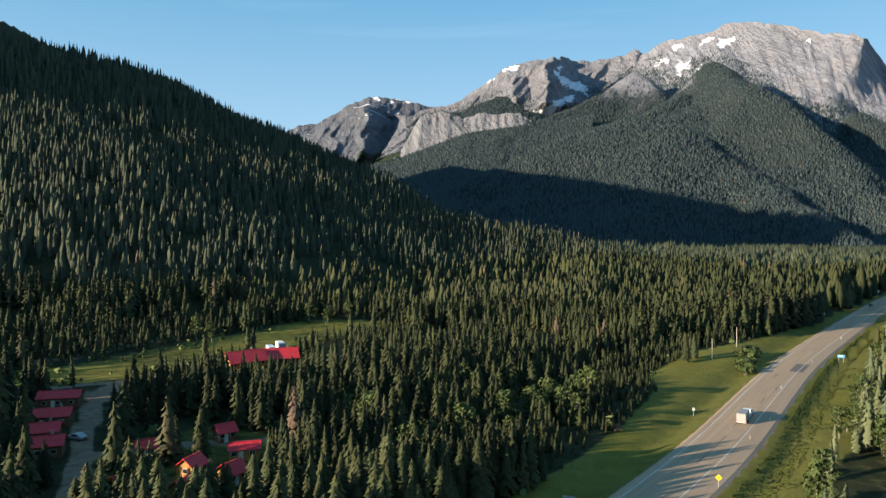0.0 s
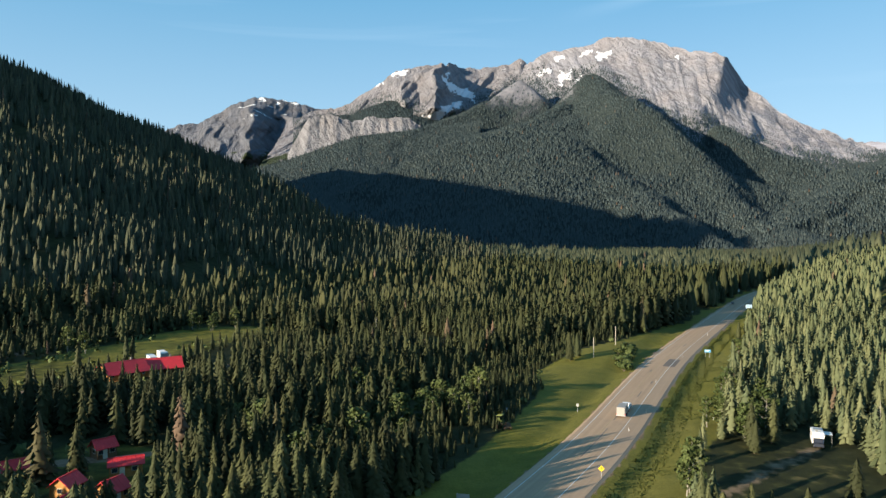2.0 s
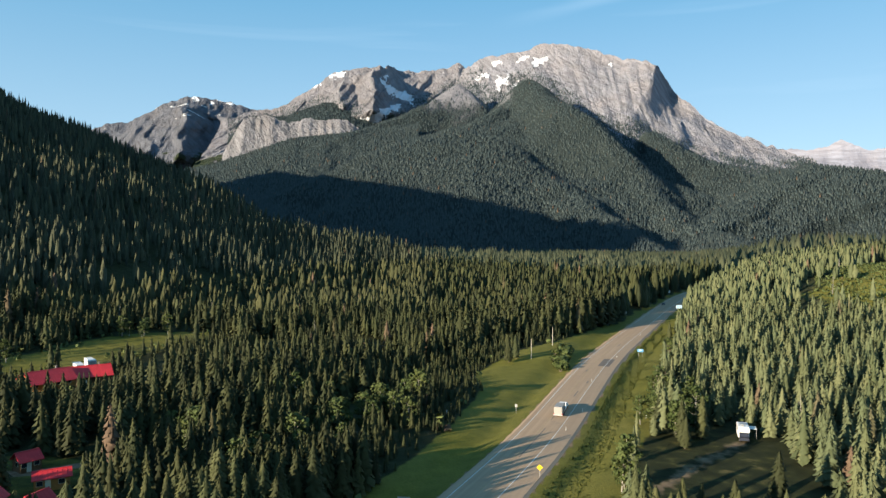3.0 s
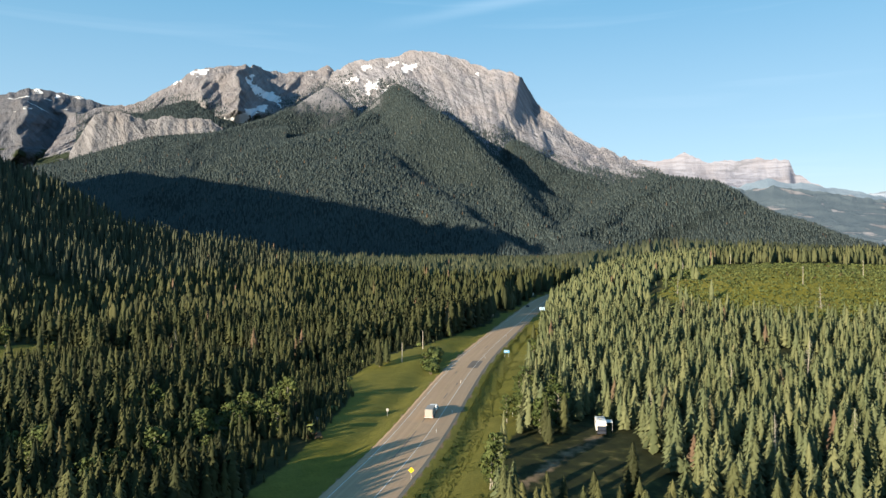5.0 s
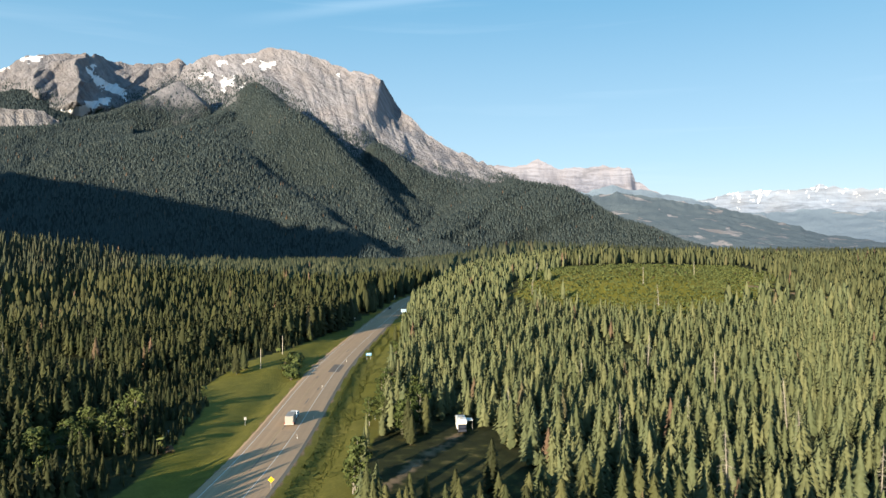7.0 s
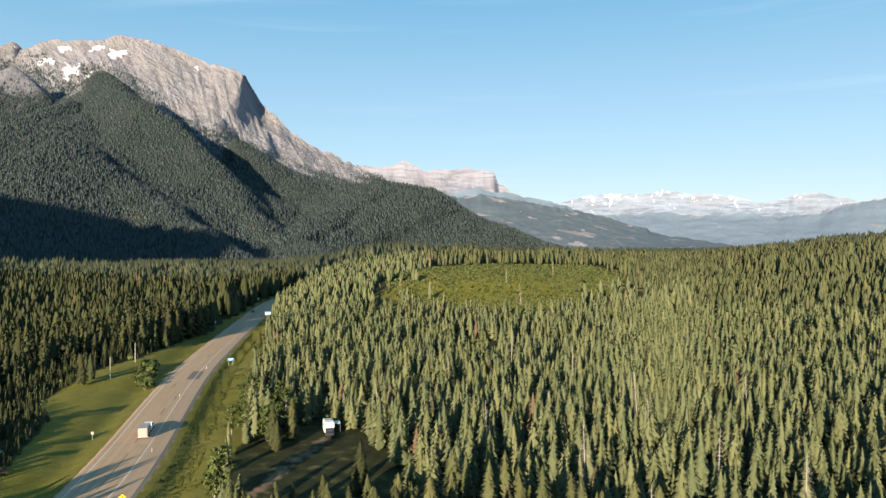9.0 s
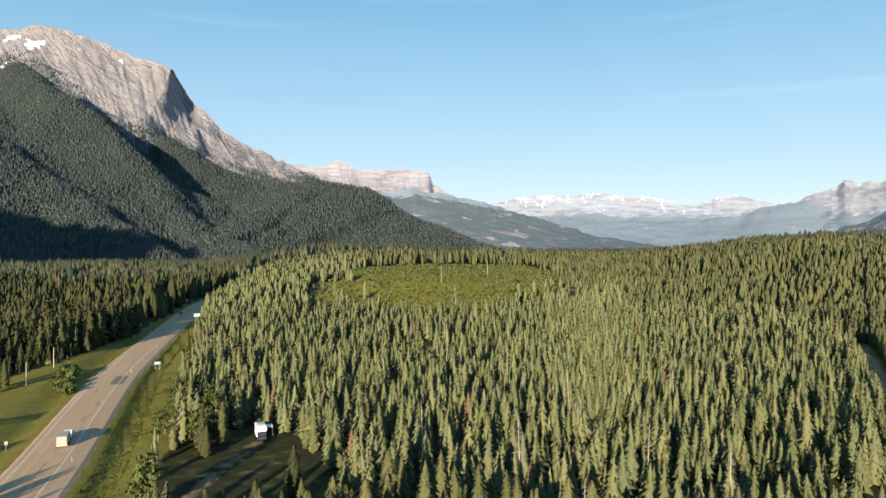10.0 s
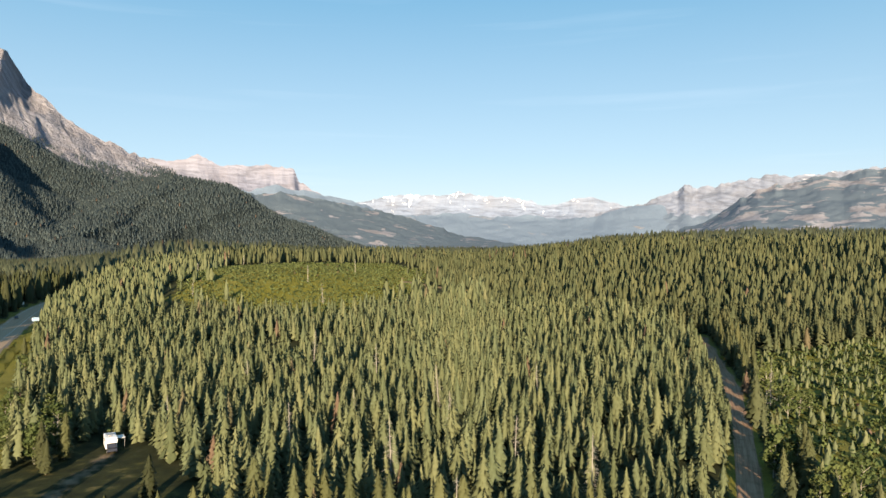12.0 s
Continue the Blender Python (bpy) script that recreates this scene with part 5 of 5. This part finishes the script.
post_sign("warning_sign", 48.7, 123.4, -20, 0.85, 0.85, 1.5, YELLOW, "yellow diamond warning sign on one post", 1, ((0, 0.45, 0.1, 0.4), (0.1, 0.55, 0.25, 0.1)), BLACK, True)
post_sign("guide_sign", 140.5, 247.5, -28, 2.3, 1.1, 2.0, BLUE, "blue guide sign with white writing on two posts", 2, ((0, 0.78, 1.6, 0.12), (-0.2, 0.45, 1.2, 0.1)))
post_sign("notice_sign", 249, 391, -32, 3.6, 2.1, 2.2, PALE_BLUE, "large pale sign board with blue writing beside the highway", 2, ((0, 1.6, 2.8, 0.24), (0, 1.1, 2.3, 0.2), (-0.3, 0.6, 1.8, 0.2)), BLUE)
post_sign("small_sign", 202, 372, 150, 0.7, 0.9, 1.6, WHITE, "small sign seen from its grey back", 1)
post_sign("route_sign", 317, 512, -35, 1.4, 2.0, 2.0, WHITE, "small white sign at the bend", 1)
post_sign("back_of_sign", 20.6, 113.8, 158, 2.2, 1.5, 1.3, METAL, "grey metal back of a road sign", 2)
post_sign("small_sign", 63, 176, 150, 0.6, 0.75, 1.5, METAL, "small sign seen from its grey back", 1)
post_sign("small_sign", 42, 169, 150, 0.5, 0.6, 1.4, METAL, "small sign seen from its grey back", 1)


def marker(x, y, mat=WHITE):
    top = empty("marker_post", x, y, label="short white roadside marker post with a reflector", category="post", group="marker posts")
    part("post", box(bmesh.new(), (0.14, 0.06, 1.25), (0, 0, 0.5), 0.5, 0.015), mat, top)
    part("reflector", box(bmesh.new(), (0.11, 0.07, 0.2), (0, 0, 0.95), 0.5, 0.005), ORANGE, top)


for px, py in ((66.8, 152.2), (78.2, 167.5), (98, 203), (128, 243), (168, 296), (91.5, 158.5)):
    marker(px, py)


def pole(x, y, tall, arms, label):
    top = empty("utility_pole", x, y, label=label, category="utility pole", group="utility poles")
    part("mast", rod(bmesh.new(), (0, 0, -0.5), (0, 0, tall), 0.17, 0.11, 9), GREYWOOD, top)
    for k in range(arms):
        z0 = tall - 0.5 - 0.9 * k
        part("cross_arm", box(bmesh.new(), (2.4, 0.12, 0.14), (0, 0.14, z0), 0.6), GREYWOOD, top)
        for s in (-1, 0, 1):
            part("insulator", rod(bmesh.new(), (s * 0.9, 0.14 + s * 0.6, z0 + 0.06), (s * 0.9, 0.14 + s * 0.6, z0 + 0.26), 0.05, 0.03, 7), METAL, top)


pole(94.2, 245.5, 7.4, 0, "bare weathered wooden pole on the grassy bank")
pole(113, 270, 7.5, 0, "dark slender pole before the woods")
pole(368, 291, 11.5, 1, "weathered utility pole on the grassy knoll")
pole(431, 297, 11, 1, "weathered utility pole on the grassy knoll")
pole(338, 358, 10, 1, "weathered utility pole on the grassy knoll")
pole(452, 425, 10, 0, "bare leaning pole on the grassy knoll")


# ---- vehicles ----
GLASS = plain("dark_glass", (0.02, 0.025, 0.03), 0.1, 0.1, 1.0)
CREAM = plain("cream_panel", (0.3, 0.285, 0.265), 0.5, 0.05, 1.0)
DARKCAR = plain("dark_paint", (0.03, 0.035, 0.05), 0.3, 0.1, 1.0)
RED_LAMP = plain("red_lamp", (0.4, 0.02, 0.02), 0.3, 0.1, 3.0)


def wheel(parent, x, y, r, w=0.26):
    """Tyre and rim, axle along x."""
    t = part("wheel", rod(bmesh.new(), (x - w / 2, y, r), (x + w / 2, y, r), r, None, 16), BLACK, parent)
    part("rim", rod(bmesh.new(), (x - w / 2 - 0.01, y, r), (x + w / 2 + 0.01, y, r), r * 0.55, None, 12), METAL, t)


def hood_body(parent, w, pts, mat, name="body"):
    """A body from a side outline (y, z), drawn across w and bevelled."""
    bm = bmesh.new()
    f = bm.faces.new([bm.verts.new((-w / 2, a, b)) for a, b in pts])
    up = bmesh.ops.extrude_face_region(bm, geom=[f])
    bmesh.ops.translate(bm, verts=[v for v in up["geom"] if isinstance(v, bmesh.types.BMVert)], vec=(w, 0, 0))
    bmesh.ops.recalc_face_normals(bm, faces=bm.faces)
    bmesh.ops.bevel(bm, geom=list(bm.edges), offset=0.05, segments=2, affect="EDGES")
    return part(name, bm, mat, parent)


def pickup(parent, mat, y0=0.0):
    hood_body(parent, 1.95, [(y0 - 2.8, 0.55), (y0 - 2.8, 1.15), (y0 - 0.9, 1.15), (y0 - 0.75, 1.85), (y0 + 0.75, 1.85), (y0 + 1.35, 1.2), (y0 + 2.75, 1.1), (y0 + 2.85, 0.55)], mat)
    for s in (-1, 1):
        part("side_window", box(bmesh.new(), (0.02, 1.35, 0.48), (s * 0.985, y0 - 0.02, 1.5), 0, 0.006), GLASS, parent)
        part("headlight", box(bmesh.new(), (0.35, 0.04, 0.18), (s * 0.72, y0 + 2.86, 0.9)), WHITE, parent)
        for yy in (-1.85, 1.85):
            wheel(parent, s * 0.86, y0 + yy, 0.39)
    wind = box(bmesh.new(), (1.6, 0.02, 0.75))
    bmesh.ops.rotate(wind, verts=wind.verts, cent=(0, 0, 0), matrix=Matrix.Rotation(math.radians(43), 3, "X"))
    bmesh.ops.translate(wind, verts=wind.verts, vec=(0, y0 + 1.07, 1.54))
    part("windscreen", wind, GLASS, parent)


truck = empty("truck_and_trailer", 71.9, 167.2, 0.12, -32, label="white pickup towing a tall cream box trailer on the highway", category="truck")
part("trailer_box", box(bmesh.new(), (2.1, 5.2, 1.95), (0, -1.3, 1.6), 0, 0.06), CREAM, truck, "cream panelled trailer box")
part("trailer_door", box(bmesh.new(), (1.8, 0.04, 1.7), (0, -3.92, 1.58), 0, 0.012), CREAM, truck)
part("tow_bar", box(bmesh.new(), (0.2, 1.4, 0.15), (0, 1.7, 0.6)), METAL, truck)
part("bumper", box(bmesh.new(), (2.3, 0.12, 0.2), (0, -3.95, 0.55), 0, 0.02), METAL, truck)
for s in (-1, 1):
    part("tail_lamp", box(bmesh.new(), (0.14, 0.05, 0.25), (s * 1.08, -3.94, 0.85)), RED_LAMP, truck)
    for yy in (-1.9, -1.0):
        wheel(truck, s * 1.05, yy, 0.36)
pickup(truck, WHITE, 5.0)


def small_car(x, y, z, turn, mat, label):
    c = empty("car", x, y, z, turn, label=label, category="car")
    hood_body(c, 1.8, [(-2.2, 0.4), (-2.25, 0.9), (-1.5, 1.02), (-0.95, 1.5), (0.5, 1.48), (1.15, 0.98), (2.15, 0.85), (2.2, 0.4)], mat)
    for s in (-1, 1):
        part("side_window", box(bmesh.new(), (0.02, 1.5, 0.36), (s * 0.905, -0.2, 1.2), 0, 0.006), GLASS, c)
        part("headlight", box(bmesh.new(), (0.32, 0.04, 0.14), (s * 0.62, 2.18, 0.72)), WHITE, c)
        for yy in (-1.35, 1.35):
            wheel(c, s * 0.8, yy, 0.32, 0.22)
    return c


small_car(262.5, 431, 0.1, 142, DARKCAR, "dark car coming round the highway's bend")

rv = empty("camper_truck", 103.5, 137, turn=148, label="white camper parked at the edge of a shaded clearing", category="camper")
hood_body(rv, 2.3, [(-2.9, 0.6), (-2.9, 3.0), (2.0, 3.1), (2.9, 2.7), (2.7, 2.0), (1.7, 1.9), (1.7, 0.6)], WHITE, "cabin")
part("roof_rack", box(bmesh.new(), (1.5, 1.9, 0.12), (0, -0.8, 3.14), 0, 0.03), METAL, rv)
part("roof_vent", box(bmesh.new(), (0.5, 0.5, 0.16), (0.2, 1.2, 3.18), 0, 0.03), CREAM, rv)
part("awning", box(bmesh.new(), (1.7, 2.8, 0.05), (-2.0, -0.6, 2.45), 0, 0.01), WHITE, rv, "pale cloth awning")
for yy in (-1.9, 0.7):
    part("awning_pole", rod(bmesh.new(), (-2.75, yy, 0), (-2.75, yy, 2.44), 0.025, None, 6), METAL, rv)
part("rear_window", box(bmesh.new(), (1.3, 0.03, 0.6), (0, -2.92, 2.2), 0, 0.008), GLASS, rv)
part("side_window", box(bmesh.new(), (0.03, 1.2, 0.55), (1.16, -0.5, 2.2), 0, 0.008), GLASS, rv)
hood_body(rv, 1.9, [(1.6, 0.55), (1.6, 1.85), (2.4, 1.85), (3.0, 1.2), (4.2, 1.1), (4.3, 0.55)], DARKCAR, "cab")
for s in (-1, 1):
    for yy in (-1.5, 3.2):
        wheel(rv, s * 0.95, yy, 0.38)

for px, py, turn in ((-64.2, 261, 24), (-62.5, 270, 24)):
    van = empty("white_trailer", px, py, turn=turn, label="white box trailer parked behind the red-roofed lodge", category="trailer", group="white trailers")
    part("box", box(bmesh.new(), (2.5, 7.5, 2.7), (0, 0, 2.1), 0, 0.06), WHITE, van)
    part("door", box(bmesh.new(), (2.2, 0.04, 2.3), (0, -3.78, 2.0), 0, 0.01), CREAM, van)
    part("bumper", box(bmesh.new(), (2.3, 0.1, 0.15), (0, -3.8, 0.6), 0, 0.02), METAL, van)
    for s in (-1, 1):
        wheel(van, s * 1.05, -2.2, 0.45)
        wheel(van, s * 1.05, 2.4, 0.45)

small_car(-77, 188, None, 60, DARKCAR, "dark car parked on the gravel by the lodge")
small_car(-79, 151, None, 70, METAL, "grey car parked on the gravel by the lodge")
small_car(-69, 255, None, 20, DARKCAR, "dark car parked beside white trailers")


# ---- cabins and lodge ----
ROOF = plain("red_metal_roof", (0.56, 0.035, 0.042), 0.45, 0.18, 0.7)
LOG = plain("orange_log_wall", (0.42, 0.20, 0.055), 0.7, 0.25, 1.2)
DARKLOG = plain("brown_log_wall", (0.16, 0.085, 0.04), 0.8, 0.25, 1.2)
TRIM = plain("cream_trim", (0.6, 0.55, 0.42), 0.6, 0.1, 2.0)
STONE = plain("chimney_stone", (0.25, 0.23, 0.21), 0.9, 0.3, 2.5)


def cabin(name, x, y, turn, long, deep, wall, rise, log, label, windows=2, porch=True, group="red-roofed cabins"):
    """A log building, its ridge along x, its front to -y."""
    top = empty(name, x, y, turn=turn, label=label, category="cabin", group=group)
    n = max(6, int(wall / 0.24))
    body = bmesh.new()
    prof = [(-deep / 2, -0.3), (deep / 2, -0.3), (deep / 2, wall), (0, wall + rise), (-deep / 2, wall)]
    f = body.faces.new([body.verts.new((-long / 2, a, b)) for a, b in prof])
    up = bmesh.ops.extrude_face_region(body, geom=[f])
    bmesh.ops.translate(body, verts=[v for v in up["geom"] if isinstance(v, bmesh.types.BMVert)], vec=(long, 0, 0))
    bmesh.ops.recalc_face_normals(body, faces=body.faces)
    walls = part("wall", body, log, top)
    for k in range(n):
        z0 = 0.12 + k * wall / n
        for s in (-1, 1):
            part("log", rod(bmesh.new(), (-long / 2 - 0.15, s * deep / 2, z0), (long / 2 + 0.15, s * deep / 2, z0), 0.11, None, 6), log, walls)
    over = 0.55 if porch else 0.45
    for s in (-1, 1):
        run = deep / 2 + over + (1.2 if porch and s < 0 else 0)
        slope = rise / (deep / 2)
        m = bmesh.new()
        lo, hi = (s * run, wall + rise - slope * run + 0.06), (0, wall + rise + 0.06)
        p = [(lo[0], lo[1]), (hi[0], hi[1]), (hi[0], hi[1] + 0.1), (lo[0], lo[1] + 0.1)]
        f = m.faces.new([m.verts.new((-long / 2 - 0.5, a, b)) for a, b in p])
        up = bmesh.ops.extrude_face_region(m, geom=[f])
        bmesh.ops.translate(m, verts=[v for v in up["geom"] if isinstance(v, bmesh.types.BMVert)], vec=(long + 1.0, 0, 0))
        bmesh.ops.recalc_face_normals(m, faces=m.faces)
        pane = part("roof", m, ROOF, top, "red sheet-metal roof slope")
        for k in range(int((long + 1) / 0.8) + 1):
            sx = -long / 2 - 0.48 + k * 0.8
            part("seam", rod(bmesh.new(), (sx, lo[0], lo[1] + 0.11), (sx, hi[0], hi[1] + 0.11), 0.025, None, 4), ROOF, pane)
    part("ridge_cap", box(bmesh.new(), (long + 1.02, 0.3, 0.06), (0, 0, wall + rise + 0.17), 0, 0.015), ROOF, top)
    part("door", box(bmesh.new(), (0.9, 0.08, 2.0), (-long * 0.12, -deep / 2 - 0.12, 1.05), 0, 0.02), TRIM, top)
    for k in range(windows):
        wx = long * (0.28 if k == 0 else -0.36) if windows <= 2 else -long / 2 + long * (k + 0.5) / windows
        w = part("window", box(bmesh.new(), (1.1, 0.1, 0.95), (wx, -deep / 2 - 0.11, 1.5), 0, 0.015), TRIM, top)
        part("pane", box(bmesh.new(), (0.95, 0.02, 0.8), (wx, -deep / 2 - 0.165, 1.5)), GLASS, w)
    g = part("window", box(bmesh.new(), (0.1, 1.0, 0.9), (-long / 2 - 0.02, 0, 1.5), 0, 0.015), TRIM, top)
    part("pane", box(bmesh.new(), (0.02, 0.85, 0.75), (-long / 2 - 0.08, 0, 1.5)), GLASS, g)
    if windows > 2:
        part("chimney", box(bmesh.new(), (0.5, 0.5, 1.5), (long * 0.25, deep * 0.12, wall + rise + 0.1), 0, 0.03), STONE, top)
    if porch:
        part("porch_floor", box(bmesh.new(), (long, 1.5, 0.16), (0, -deep / 2 - 0.8, 0.14), 0, 0.02), log, top)
        for k in range(4):
            px = -long / 2 + 0.1 + k * (long - 0.2) / 3
            part("porch_post", rod(bmesh.new(), (px, -deep / 2 - 1.45, 0.1), (px, -deep / 2 - 1.45, wall + rise - (rise / (deep / 2)) * (deep / 2 + 1.45) + 0.1), 0.08, None, 7), log, top)
    return top


SMALL = "orange log cabin with red roof"
cabin("log_cabin", -39.2, 138.0, 16, 5.4, 3.6, 2.3, 0.9, LOG, SMALL + " by a gravel lane", porch=False)
cabin("log_cabin", -46, 128.0, 72, 3.8, 3.6, 2.3, 1.4, LOG, SMALL + " half in tree shade", porch=False)
cabin("log_cabin", -43.4, 117.0, 72, 3.7, 3.6, 2.3, 1.4, LOG, SMALL + " half in tree shade", porch=False)
cabin("log_cabin", -37.7, 124.4, 60, 3.8, 3.6, 2.3, 1.5, LOG, SMALL + " half in tree shade", porch=False)
cabin("log_cabin", -46.8, 150.0, 40, 3.6, 3.4, 2.3, 1.3, DARKLOG, "brown log cabin under a red roof in deep shade", porch=False)
cabin("log_cabin", -59, 139.0, 30, 3.6, 3.2, 2.3, 1.2, DARKLOG, "brown log cabin under a red roof among spruces", porch=False)
cabin("log_cabin", -54.2, 119.5, 40, 3.6, 3.2, 2.3, 1.2, DARKLOG, "brown log cabin under a red roof among spruces", porch=False)
LODGE = "long red-roofed log lodge wing beside a gravel yard"
for px, py, turn, long in ((-80.4, 139.6, 20, 8.2), (-86, 149.6, 18, 7.2), (-91.2, 162.4, 14, 9), (-98.8, 180.9, 14, 9.4)):
    cabin("lodge_wing", px, py, turn, long, 5.2, 2.7, 1.3, DARKLOG, LODGE, 3, porch=False, group="lodge wings")
cabin("main_lodge", -67, 236, 40, 13, 8, 3.0, 2.2, LOG, "large orange log lodge under a red metal roof", 4, group="lodge wings")
cabin("main_lodge", -57, 244, 20, 12, 7, 3.0, 2.0, DARKLOG, "brown lodge wing under a red metal roof", 4, group="lodge wings")
